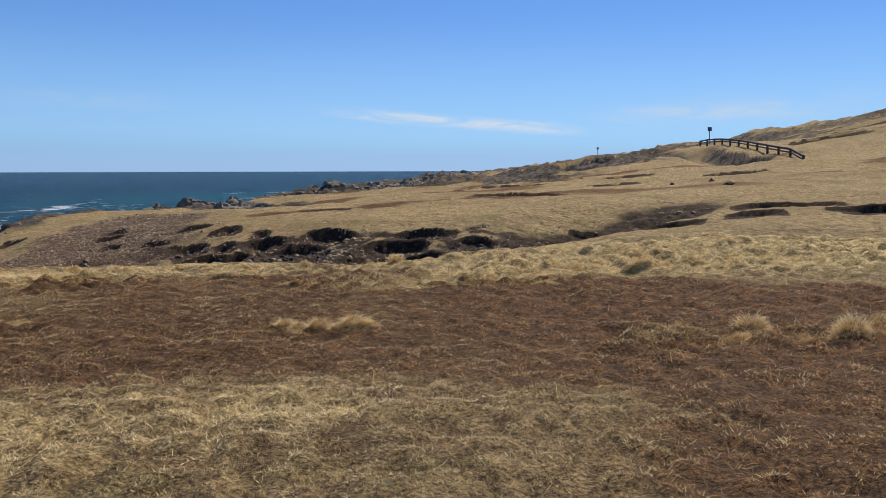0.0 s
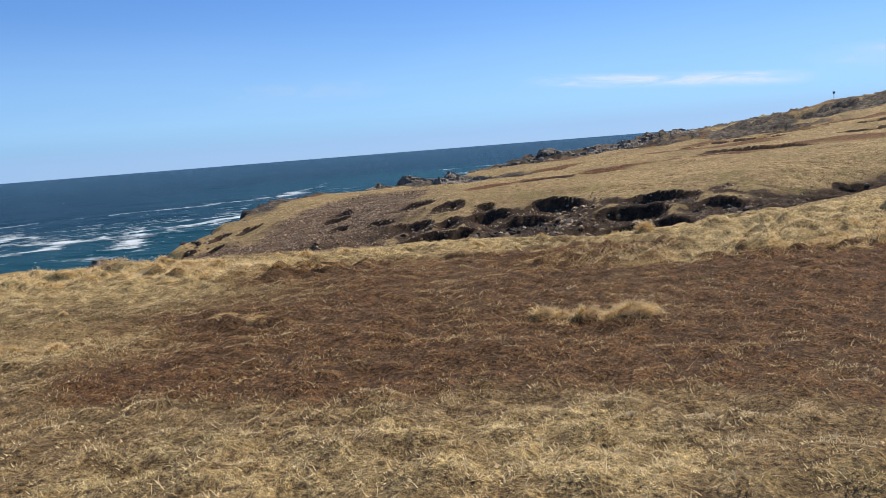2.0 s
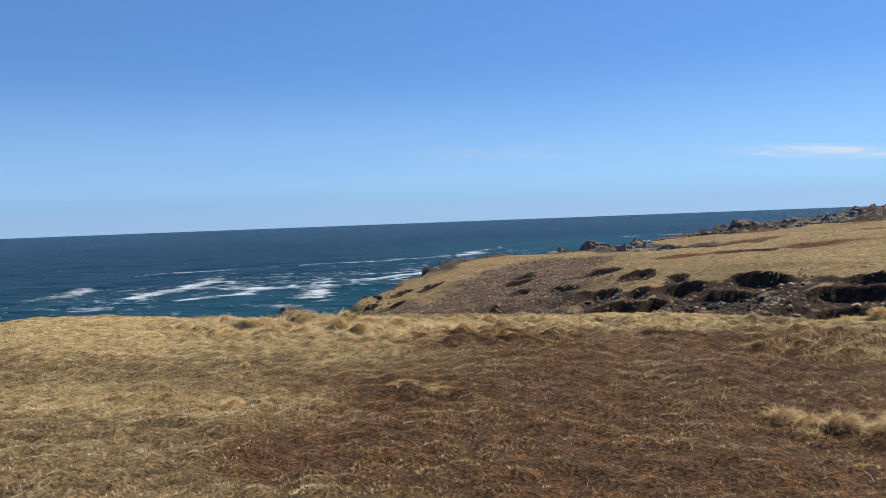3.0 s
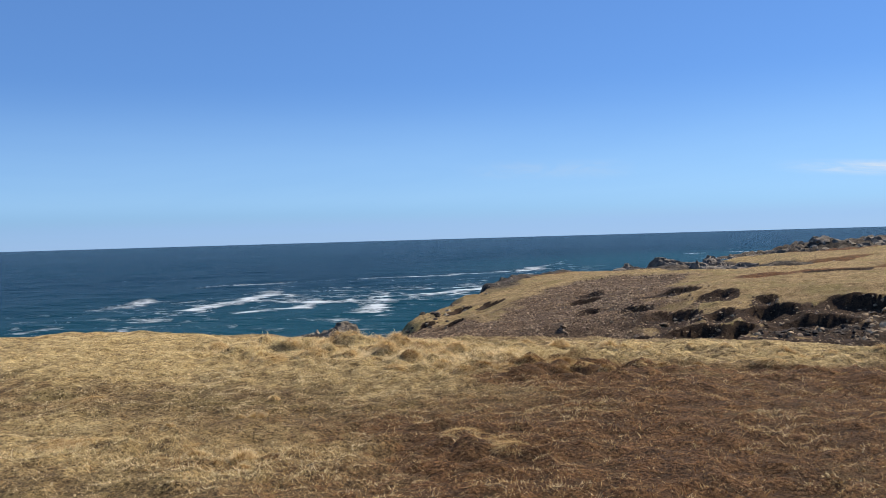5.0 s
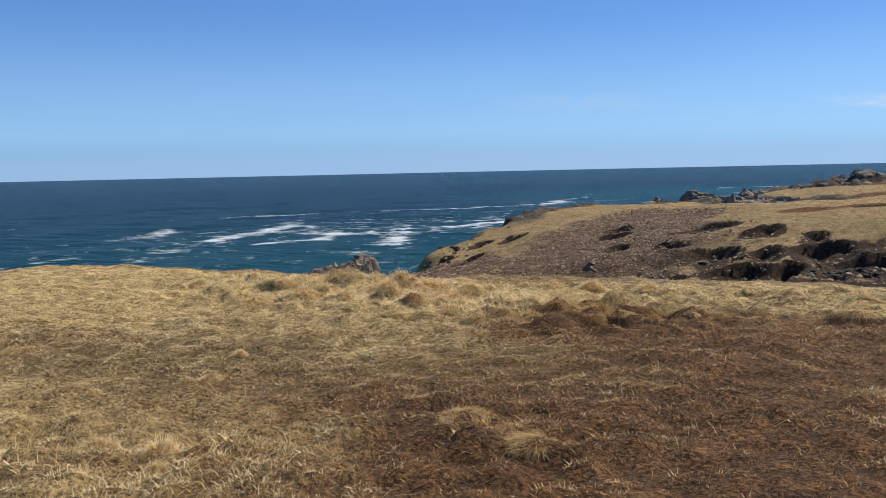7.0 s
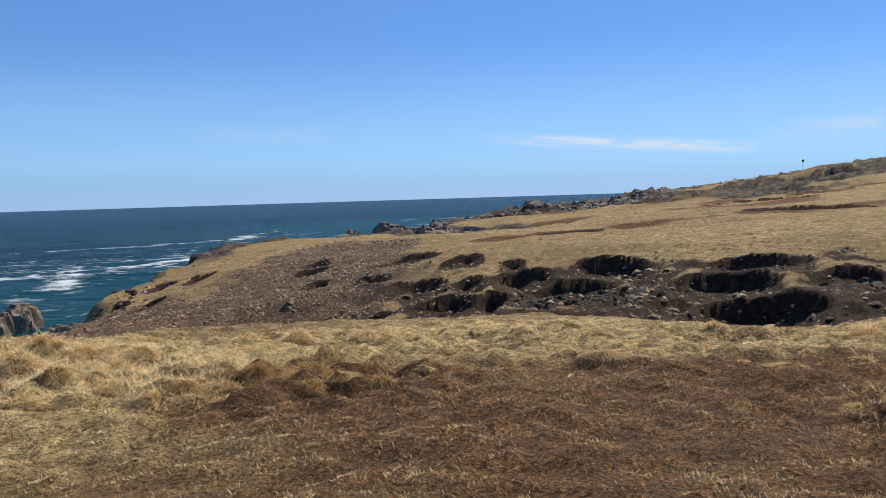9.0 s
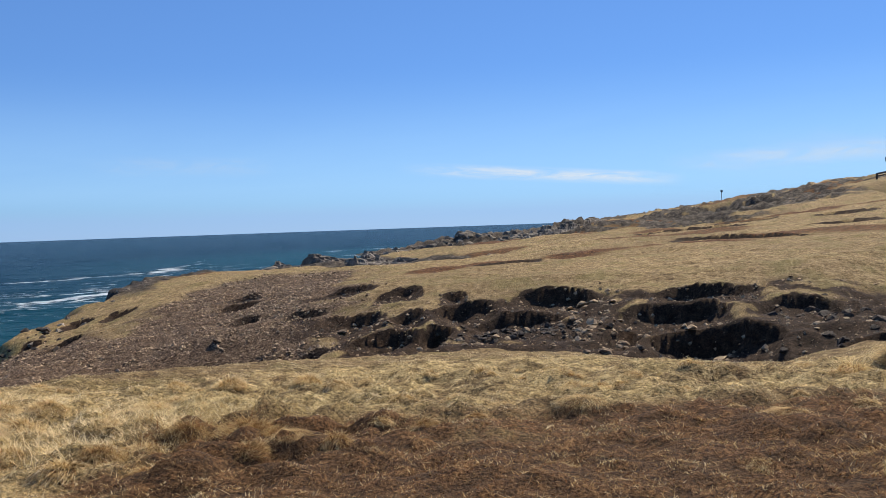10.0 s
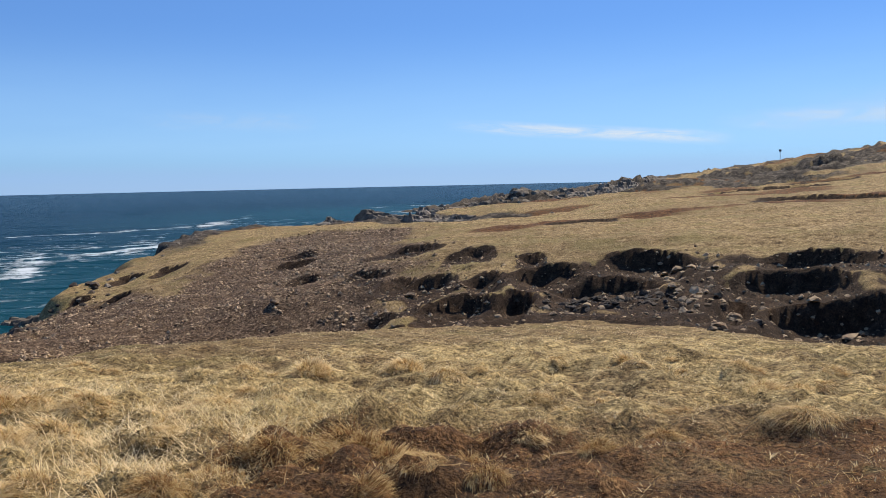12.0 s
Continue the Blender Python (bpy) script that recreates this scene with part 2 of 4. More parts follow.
COAST = [(-60, -5000), (-46, -60), (-33, -5), (-29, 9), (-26, 17), (-22.5, 22), (-21.3, 28), (-21.8, 33), (-23.5, 40), (-26, 50), (-28, 60),
         (-24, 68), (-12, 76), (0, 92), (0, 140), (-18, 195), (-54, 240), (-52, 258), (-20, 290), (70, 340), (400, 420), (5000, 900), (5000, -5000)]


def coast_distance(x, y):
    """Metres inland of the cliff edge; negative over the sea."""
    best = np.full(x.shape, 1e9)
    inside = np.zeros(x.shape, bool)
    for (ax, ay), (bx, by) in zip(COAST, COAST[1:] + COAST[:1]):
        best = np.minimum(best, capsule(x, y, ax, ay, bx, by)[0])
        cross = (ay > y) != (by > y)
        with np.errstate(divide="ignore", invalid="ignore"):
            inside ^= cross & (x < (bx - ax) * (y - ay) / (by - ay if by != ay else 1e-9) + ax)
    return np.where(inside, best, -best)


# peat hags: the two ends of the lip (x, y), how far its middle lies back, and the drop below it
GULLY_HAGS = [(-5.3, 31.2, -2.9, 30.0, 0.56, 0.40), (-1.9, 30.1, 0.7, 29.3, 0.25, 0.25), (-7.3, 30.0, -5.7, 30.5, 0.43, 0.40), (-8.4, 30.0, -7.4, 30.2, 0.2, 0.28),
              (-6.2, 29.3, -3.9, 28.8, 0.70, 0.36), (-2.8, 28.4, -0.2, 28.0, 0.75, 0.50), (-2.6, 26.5, 0.2, 25.9, 0.95, 0.66), (-3.1, 27.2, -2.5, 26.9, 0.35, 0.34),
              (-9.1, 28.4, -7.3, 28.1, 0.85, 0.48), (-7.5, 28.3, -6.5, 28.1, 0.60, 0.55), (-9.7, 30.5, -8.6, 30.5, 0.41, 0.30), (-10.6, 27.2, -8.2, 26.7, 0.43, 0.30),
              (0.7, 24.6, 2.6, 24.9, 0.3, 0.36), (0.2, 28.2, 1.9, 27.3, 0.6, 0.24)]
TURF_HAGS = [(-11.6, 36.0, -9.2, 33.7, 0.4, 0.26), (-13.5, 32.7, -12.5, 32.5, 0.33, 0.2), (-10.4, 28.6, -9.5, 28.5, 0.18, 0.2), (-11.7, 32.1, -10.4, 31.6, 0.35, 0.2),
             (-10.3, 30.9, -9.5, 30.8, 0.3, 0.18), (-9.1, 32.4, -7.6, 32.1, 0.5, 0.18), (-7.2, 31.4, -6.3, 31.3, 0.3, 0.17), (-15.6, 38.3, -14.2, 37.6, 0.5, 0.16),
             (10.2, 30.2, 14.4, 29.2, 0.7, 0.24), (9.4, 28.2, 11.5, 27.4, 0.5, 0.22), (12.7, 27.9, 16.6, 27.5, 0.3, 0.28), (3.5, 29.0, 6.5, 28.4, 0.5, 0.30),
             (6.4, 28.1, 8.8, 27.7, 0.37, 0.24), (1.5, 47.8, 6.9, 44.4, 0.6, 0.28), (6.9, 29.9, 8.3, 29.7, 0.25, 0.17), (4.5, 30.4, 6.4, 29.7, 0.26, 0.12)]
EDGE_HAGS = [(-22.5, 39.5, -21.3, 39.5, 0.1, 0.3), (-20.8, 39.4, -19.6, 39.4, 0.1, 0.25), (-22.5, 36.5, -21.5, 36.5, 0.1, 0.3), (-20.5, 35.2, -19.5, 35.2, 0.1, 0.3),
             (-15.5, 36.8, -13.9, 36.8, 0.1, 0.26), (-15.9, 24.5, -12.1, 24.5, 0.1, 0.26), (0.4, 56.4, 7.6, 56.4, 0.6, 0.3), (6.3, 62.6, 10.7, 62.6, 0.4, 0.3),
             (8.7, 51.8, 12.3, 51.8, 0.2, 0.26), (10.8, 59.7, 15.2, 59.7, 0.3, 0.3), (16.6, 54.7, 21.4, 54.7, 0.3, 0.28), (-7.0, 40.1, -4.2, 40.1, 0.1, 0.14), (-11.8, 22.5, -15.2, 19.4, 0.1, 0.45),
             (33.5, 80.0, 46.0, 78.0, 1.5, 0.75), (37.0, 86.5, 51.0, 84.5, 1.2, 0.8), (30.5, 75.5, 38.0, 74.5, 0.8, 0.6)]


def scatter(i, j, seed):
    """Three even random numbers for each cell of a grid."""
    a = PERM[(PERM[(i + seed * 57) & 4095] + j) & 4095]
    return a / 4096.0, PERM[(a + 911) & 4095] / 4096.0, PERM[(a + 2203) & 4095] / 4096.0


def hummocks(x, y, cell, seed):
    """Rounded tufts on a loose grid, from 0 between them to 1 on the tallest crown."""
    i0, j0 = np.floor(x / cell).astype(int), np.floor(y / cell).astype(int)
    best = np.zeros(x.shape)
    for i in (-1, 0, 1):
        for j in (-1, 0, 1):
            a, b, c = scatter(i0 + i, j0 + j, seed)
            d2 = ((i0 + i + a) * cell - x) ** 2 + ((j0 + j + b) * cell - y) ** 2
            best = np.maximum(best, (0.35 + 0.65 * c) * np.clip(1 - d2 / (cell * (0.42 + 0.3 * b)) ** 2, 0, 1))
    return best


def crowns(x, y):
    """Small tufts a hand's width across that cover all the near turf."""
    return hummocks(x + 0.1 * perlin(x * 3, y * 3, 15), y + 0.1 * perlin(x * 3, y * 3, 16), 0.21, 3)


def lumpiness(x, y):
    """Where the turf stands in hummocks: the banks above the gully and tufts in the heath."""
    a = 1 - ss(0.8, 2.4, capsule(x, y, -13.0, 16.2, -7.6, 16.0)[0])
    b = 1 - ss(1.0, 3.0, capsule(x, y, -0.8, 14.8, 8.0, 16.0)[0])
    c = 0.6 * (1 - ss(0.8, 2.6, capsule(x, y, -8.0, 18.0, 1.0, 17.0)[0]))
    d = 0.7 * (1 - ss(0.5, 1.5, capsule(x, y, 2.4, 8.8, 5.5, 8.3)[0]))
    e = 0.5 * (1 - ss(0.6, 1.6, capsule(x, y, -3.2, 5.0, -1.6, 5.3)[0]))
    f = 0.25 * (1 - ss(0.6, 1.8, capsule(x, y, -7.6, 15.4, -3.0, 15.8)[0]))
    g = 0.4 * (1 - ss(0.3, 1.2, capsule(x, y, -9.6, 9.4, -5.4, 10.6)[0]))
    return np.maximum.reduce([a, b, c, d, e, f, g])


def strawness(x, y):
    """Where long bleached grass covers the ground: the seaward bank and the banks above the gully."""
    a = 1 - ss(1.6, 4.6, capsule(x, y, -22.0, 13.8, -8.9, 15.6)[0])
    b = 1.05 * (1 - ss(1.0, 3.2, capsule(x, y, -0.5, 15.0, 9.0, 16.5)[0]))
    c = 0.7 * (1 - ss(1.0, 3.0, capsule(x, y, -7.0, 19.0, 2.0, 18.5)[0]))
    d = 0.75 * (1 - ss(0.5, 1.8, capsule(x, y, -3.4, 5.0, -1.4, 5.3)[0]))
    e = 0.9 * (1 - ss(0.6, 2.0, capsule(x, y, -10.5, 9.4, -7.6, 9.6)[0]))
    return np.clip(np.maximum.reduce([a, b, c, d, e]) + 0.35 * fbm(x * 0.5, y * 0.5, 3, 0.6, 52) - 0.08, 0, 1)


def land(x, y):
    """Height of the land, and the weights of what covers it: brown heath, stones, bare peat, rock."""
    s = coast_distance(x + 1.4 * fbm(x * 0.16, y * 0.16, 3, 0.5, 20), y + 1.4 * fbm(x * 0.16, y * 0.16, 3, 0.5, 30))
    # near ground, dropping away gently, and the plateau beyond the gully
    near = 0.027 * np.clip(x, -40, 60) - 0.034 * np.clip(y, -30, 10) - 0.012 * np.clip(y - 10, 0, 10)
    plateau = -0.55 + 0.05 * np.clip(x + 5, -40, 200) + 0.018 * (np.clip(y, -100, 90) - 31)
    z = near + (plateau - near) * ss(19, 33, y)
    # gully and stony basin
    gy = y - 0.35 * np.clip(x + 2, 0, 30)
    reach = (1 - ss(0, 13, x)) * ss(-20, -11, x)
    sy_ = y + 1.3 * np.exp(-((x + 1.6) / 2.2) ** 2) - 0.6 * np.clip(x - 2, 0, 20)
    slope = 0.0072 * np.clip(sy_ - 15, 0, 9.5) ** 2 + 0.45 * ss(24.2, 26.2, sy_) + 0.32 * ss(18.5, 22.5, y) * (1 - ss(24, 27, y)) * np.exp(-((x + 1.4) / 2.2) ** 2)
    z = z - slope * (1 - ss(26.8, 31.0, gy)) * reach
    # far side of the gully: an even ramp up to the plateau, into which the hags are cut
    ramp_z = np.minimum(plateau, -5.38 + 0.07 * x + 0.16 * y)
    side = ss(24.4, 26.0, y) * (1 - ss(32.5, 35, y)) * ss(-12.5, -9.5, x) * (1 - ss(1.5, 5.5, x))
    z = z + (ramp_z - z) * side
    z = z + 0.11 * np.exp(-((x + 5.4) / 1.1) ** 2 - ((y - 24.7 - 0.12 * (x + 5.4)) / 0.35) ** 2)
    z = z + 0.16 * np.exp(-((x - 1.8) / 2.6) ** 2 - ((y - 17.8) / 2.6) ** 2) + 0.13 * np.exp(-((x + 0.5) / 3.2) ** 2 - ((y - 4.9) / 1.5) ** 2)
    z = z + 0.3 * np.exp(-((x - 6) / 4.5) ** 2 - ((y - 18) / 4.5) ** 2) + 0.3 * np.exp(-((x + 19) / 7) ** 2 - ((y - 16) / 5) ** 2)
    z = z - 0.26 * np.exp(-((x + 13.2) / 1.7) ** 2 - ((y - 20.2) / 1.8) ** 2)
    d, t = capsule(x, y, -13.5, 28.5, -15.0, 42.0)
    basin = 1 - ss(1.0, 7.0 - 3.0 * t, d)
    z = z - (0.62 - 0.5 * t) * basin
    # hill
    hill = 7.8 * ss(3, 86, x - 0.05 * (y - 97)) * (1 - 0.42 * ss(95, 170, y)) * (1 - 0.6 * ss(180, 280, y)) * ss(45, 100, y + 0.3 * x)
    z = z + hill
    # lower ground along the cliffs and out on the headland
    z = z - (0.25 + 0.85 * ss(17, 23, y) * (1 - ss(28, 46, y))) * (1 - ss(0, 11, s)) - 2.4 * ss(150, 200, y) * (1 - ss(-25, 45, x))
    z = z - 0.5 * (1 - ss(0, 5.5, s)) * ss(26, 30, y) * (1 - ss(42, 50, y))
    # uneven turf
    away = np.hypot(x + 3, y - 5)
    z = z + 0.10 * fbm(x * 0.22, y * 0.22, 3, 0.5, 3) * ss(1, 8, away) + 0.045 * fbm(x * 1.1, y * 1.1, 4, 0.6, 5) + 0.05 * (crag(x * 1.5, y * 1.5, 2, 8) - 0.6) * ss(-0.5, 0.5, fbm(x * 0.3, y * 0.3, 2, 0.5, 9)) * (1 - ss(26, 40, away)) + 0.14 * fbm(x * 0.07, y * 0.16, 3, 0.55, 12) * ss(33, 42, y)
    lumpy = lumpiness(x, y)
    some = (lumpy > 0.02) | (np.abs(x + 3) < 14) & (np.abs(y - 8) < 10)
    hx, hy = x[some] + 0.1 * perlin(x[some] * 3, y[some] * 3, 15), y[some] + 0.1 * perlin(x[some] * 3, y[some] * 3, 16)
    z[some] += lumpy[some] * (0.17 * hummocks(hx, hy, 0.42, 1) + 0.12 * hummocks(hx, hy, 0.85, 2) - 0.10) + 0.055 * (crowns(x[some], y[some]) - 0.4)
    banks = np.maximum(1 - ss(0.8, 3.2, capsule(x, y, -1.0, 14.6, 8.0, 16.0)[0]), 1 - ss(0.6, 2.2, capsule(x, y, -13.0, 16.3, -7.0, 16.6)[0]))
    z = z + 0.06 * banks * (crag(x * 1.2, y * 1.2, 2, 14) - 0.55)
    # peat hags
    peat, turf = np.zeros(x.shape), np.zeros(x.shape)
    wx, wy = x + 0.16 * fbm(x * 0.7, y * 0.7, 2, 0.5, 40), y + 0.13 * fbm(x * 0.8, y * 0.8, 3, 0.5, 44) + 0.05 * fbm(x * 3.1, y * 3.1, 2, 0.5, 46)
    for ax, ay, bx, by, bow, drop in GULLY_HAGS + TURF_HAGS + EDGE_HAGS:
        half = 0.5 * math.hypot(bx - ax, by - ay)
        cx, cy = (bx - ax) / (2 * half), (by - ay) / (2 * half)
        near_it = (np.abs(x - (ax + bx) / 2) < half + 3) & (np.abs(y - (ay + by) / 2) < half + 3)
        px, py = wx[near_it] - (ax + bx) / 2, wy[near_it] - (ay + by) / 2
        u, v = (px * cx + py * cy) / half, px * cy - py * cx
        v = v + bow * (1 - u * u)
        reach = 0.35 + 2.6 * drop
        ends = np.clip(1 - u * u, 0, 1) ** 0.85
        bite = ss(0.0, 0.13, v) * (1 - ss(0.35 * reach, 2.0 * reach, v)) * ends
        z[near_it] += -0.88 * drop * bite + 0.04 * ends * np.exp(-((v + 0.15) / 0.22) ** 2)
        peat[near_it] = np.maximum(peat[near_it], ss(-0.13, -0.05, v) * (1 - ss(0.9 * reach, 1.6 * reach, v)) * (1 - ss(0.8, 1.0, np.abs(u))))
        turf[near_it] = np.maximum(turf[near_it], (1 - ss(0.4, 0.9, -v)) * (1 - ss(-0.13, -0.05, v)) * (1 - ss(0.8, 1.2, np.abs(u))))
    # broken peat and rubble between the hags
    broken = np.maximum(1 - ss(0.5, 1.2, capsule(x, y, -5.7, 27.7, -4.0, 27.6)[0]), 0.8 * (1 - ss(0.3, 0.8, capsule(x, y, -3.3, 30.2, -3.1, 26.2)[0])))
    broken = np.maximum(broken, 0.9 * (1 - ss(0.5, 1.3, capsule(x, y, 1.0, 27.4, 3.0, 26.4)[0])))
    z = z + broken * (0.10 * fbm(x * 1.6, y * 1.6, 4, 0.6, 48) - 0.06)
    peat = np.maximum(peat, broken)
    # bare slope of the gully, but for the turf left along the lips
    bare_slope = side * (1 - ss(30.0, 31.2, y + 0.12 * (x + 4))) * ss(-0.55, -0.1, fbm(x * 0.8, y * 0.8, 3, 0.6, 53) + 0.05)
    peat = np.maximum(peat, 0.9 * bare_slope * (1 - turf))
    z = z + 0.07 * np.clip(peat, 0, 1) * fbm(x * 1.9, y * 1.9, 4, 0.6, 57) * (1 - ss(34, 38, y))
    # brown heath hollows
    d1 = np.minimum(capsule(x, y, -4.5, 11.9, 4.6, 8.8)[0] - 0.8, capsule(x, y, -8.0, 10.6, -3.4, 9.5)[0] + 0.6 * (1 - ss(-8.5, -5.0, x)))
    d2 = np.minimum(capsule(x, y, 3.5, 4.2, 6, 7)[0], capsule(x, y, 2.5, 2.4, 2.9, 7.0)[0] + 0.05)
    d3, _ = capsule(x, y, -6.6, 15.0, -2.0, 15.2)
    brown = np.maximum.reduce([(1 - ss(2.0, 3.5, d1)) * (0.45 + 0.55 * ss(-8.0, -4.0, x)), 1 - ss(0.8, 2.4, d2), 1 - ss(0.7, 2.4, d3)])
    streak_a = 1 - ss(0.3, 1.8, capsule(x, y + 0.8 * fbm(x * 0.3, y * 0.3, 2, 0.5, 62), -8.5, 39.5, 5.0, 45.5)[0])
    streak_b = 1 - ss(0.3, 2.2, capsule(x, y + 1.2 * fbm(x * 0.2, y * 0.2, 2, 0.5, 63), 2.0, 58.0, 16.0, 68.0)[0])
    far_brown = np.clip(0.8 * ss(0.1, 0.5, fbm(x * 0.05, y * 0.16, 3, 0.55, 60)) * ss(36, 46, y) + 0.9 * streak_a + 0.8 * streak_b, 0, 1)
    brown = np.clip(brown * (0.85 + 0.4 * fbm(x * 0.5, y * 0.5, 3, 0.5, 50)) + 0.8 * far_brown, 0, 1)
    washed = 1 - ss(0.7, 2.0, capsule(x, y + 0.5 * fbm(x * 0.6, y * 0.6, 2, 0.5, 49), 3.0, 27.6, 9.5, 32.0)[0])
    z = z + washed * (0.12 * fbm(x * 1.3, y * 1.3, 4, 0.6, 55) - 0.14)
    peat = np.maximum(peat, 0.85 * washed)
    # stones
    sw = np.minimum(capsule(x, y, -13.5, 28.5, -18.5, 25.5)[0], capsule(x, y, -18.0, 27.0, -20.5, 32.0)[0])
    sw = np.minimum(sw, capsule(x, y, -13.8, 22.6, -17.5, 21.0)[0] + 0.6)
    ragged = 0.55 * fbm(x * 0.35, y * 0.35, 4, 0.6, 66)
    stones = np.clip(np.maximum(basin * 1.3, 1.2 * (1 - ss(1.0, 5.0, sw))) + ragged * ss(0.02, 0.2, basin), 0, 1) * ss(0, 2, y - 0.1 * (x + 13) - 23.6 + 3.2 * (1 - ss(-14.5, -12, x)))
    spur = np.exp(-((x + 5.4) / 1.2) ** 2 - ((y - 24.7) / 0.45) ** 2)
    gullyfloor = (1 - ss(0.25, 0.5, spur)) * ss(24.0, 25.4, sy_) * (1 - ss(26.0, 27.2, gy)) * (1 - ss(3, 10, x)) * ss(-19, -16, x)
    peat = np.maximum(peat, 0.75 * gullyfloor * (1 - stones))
    # rocky ground to the north
    north = ss(66, 92, y - 0.55 * x + 14 * fbm(x * 0.05, y * 0.05, 2, 0.5, 70))
    rim = (1 - ss(1.5, 4.0, s)) * ss(-6, -2, s)
    spit = (1 - ss(2.0, 6.0, capsule(x, y, -10.5, 50.5, -22, 62)[0]))
    z = z + 0.07 * stones * fbm(x * 0.9, y * 0.9, 4, 0.6, 68)
    rough = np.clip(np.maximum(north, spit), 0, 1)
    c = crag(x * 0.11, y * 0.11, 5, 80)
    lvl = fbm(x * 0.035, y * 0.075, 4, 0.55, 84)
    scarp = sum(ss(e, e + 0.022, lvl) for e in (-0.32, -0.12, 0.06, 0.22, 0.4))
    by_fence = 1 - ss(1.5, 5, capsule(x, y, 29.6, 97, 25.8, 59)[0])
    bluff = (1 - by_fence) * ss(60, 78, y - 0.35 * x + 8 * fbm(x * 0.06, y * 0.06, 2, 0.5, 72)) * (1 - ss(110, 170, y))
    lvl2 = fbm(x * 0.075 + 7, y * 0.17, 3, 0.55, 86)
    ledge = sum(ss(e, e + 0.03, lvl2) for e in (-0.3, -0.1, 0.08, 0.26))
    bluff = bluff * (1 - 0.45 * ss(27, 42, x))
    z = z + bluff * (0.30 * (scarp - 2.5) + 0.20 * (ledge - 2.0) - 0.72)
    bare = bluff * np.maximum.reduce([ss(e - 0.03, e, lvl) * (1 - ss(e + 0.09, e + 0.15, lvl)) for e in (-0.32, -0.12, 0.06, 0.22, 0.4)]
                                + [ss(e - 0.03, e, lvl2) * (1 - ss(e + 0.09, e + 0.14, lvl2)) for e in (-0.3, -0.1, 0.08, 0.26)])
    z = z + rough * ((c - 0.55) * (0.9 + 1.5 * ss(80, 160, y))) - 0.5 * spit
    rock = np.clip(np.maximum.reduce([rim * ss(40, 52, y), rough * ss(0.5, 0.66, c) * ss(0.3, 0.8, np.maximum(spit, ss(150, 200, y))), bare]), 0, 1)
    z = z + 1.1 * (crag(x * 0.22, y * 0.22, 4, 88) - 0.6) * ss(150, 200, y)
    rock = np.maximum(rock, 0.8 * ss(150, 190, y) * (1 - ss(10, 45, x)))
    brown = np.clip(brown + 0.7 * bluff * ss(-0.15, 0.35, fbm(x * 0.06, y * 0.13, 4, 0.6, 64)), 0, 1)
    # shaded hollow under the railing
    ft = (96.5 - y) / 36.5
    west = 29.6 - 2.6 * ft - 1.2 * ft * ft - 1.0 - x + 0.7 * fbm(x * 0.25, y * 0.25, 3, 0.5, 95)
    hollow = ss(0.0, 1.1, west) * (1 - ss(2.0, 6.5, west)) * ss(60, 67, y) * (1 - ss(82, 90, y))
    z = z - 1.1 * hollow
    rock = np.maximum(rock, 0.75 * ss(-0.2, 0.3, west) * (1 - ss(1.2, 2.2, west)) * ss(60, 67, y) * (1 - ss(82, 90, y)))
    shelf = 1 - ss(1.2, 3.4, np.minimum(capsule(x, y, -15.0, 73.0, -7.5, 77.0)[0], capsule(x, y, -7.5, 77.0, 0.5, 92.0)[0]))
    rock = np.maximum(rock, shelf * ss(0.38, 0.5, crag(x * 0.35, y * 0.35, 3, 97)))
    z = z + 0.9 * shelf * (crag(x * 0.6, y * 0.6, 3, 98) - 0.42)
    # cliffs down to the sea
    k = crag(x * 0.3, y * 0.3, 4, 90)
    calm = ss(17, 22, y) * (1 - ss(38, 46, y))
    edge = ss(-1, 0, (s + 1.4 * (1 - 0.85 * calm) * (k - 0.5) - 0.4) / (3.6 + 5.0 * ss(19, 23, y) * (1 - ss(30, 40, y))))
    rock = np.maximum(rock, 1 - ss(-0.4, 0.8, s + 1.2 * (k - 0.5) + 1.2 * calm))
    north_fall = ss(0, 26, s)
    z = z + 0.3 * np.clip(rock, 0, 1) * (crag(x * 0.7, y * 0.7, 3, 93) - 0.6)
    z = np.where(y > 120, z * north_fall + (1 - north_fall) * (z - 2.5), z)
    z = edge * z + (1 - edge) * (-9.0 + 2.5 * (k - 0.4))
    return z, np.stack([brown, stones, peat, rock], -1), s


def grid_mesh(name, x, y, z, mat, layers=()):
    """One sheet over a grid of rows and columns."""
    rows, cols = x.shape
    i = np.arange(rows * cols).reshape(rows, cols)
    quads = np.stack([i[:-1, :-1], i[:-1, 1:], i[1:, 1:], i[1:, :-1]], -1).reshape(-1, 4)
    me = bpy.data.meshes.new(name)
    me.vertices.add(rows * cols)
    me.vertices.foreach_set("co", np.stack([x, y, z], -1).astype(np.float32).ravel())
    me.loops.add(quads.size)
    me.loops.foreach_set("vertex_index", quads.ravel().astype(np.int32))
    me.polygons.add(len(quads))
    me.polygons.foreach_set("loop_start", np.arange(0, quads.size, 4, dtype=np.int32))
    me.polygons.foreach_set("use_smooth", np.ones(len(quads), bool))
    for key, kind, field, data in layers:
        a = me.attributes.new(key, kind, "POINT")
        a.data.foreach_set(field, data.astype(np.float32).ravel())
    me.update(calc_edges=True)
    me.materials.append(mat)
    return new(name, me)


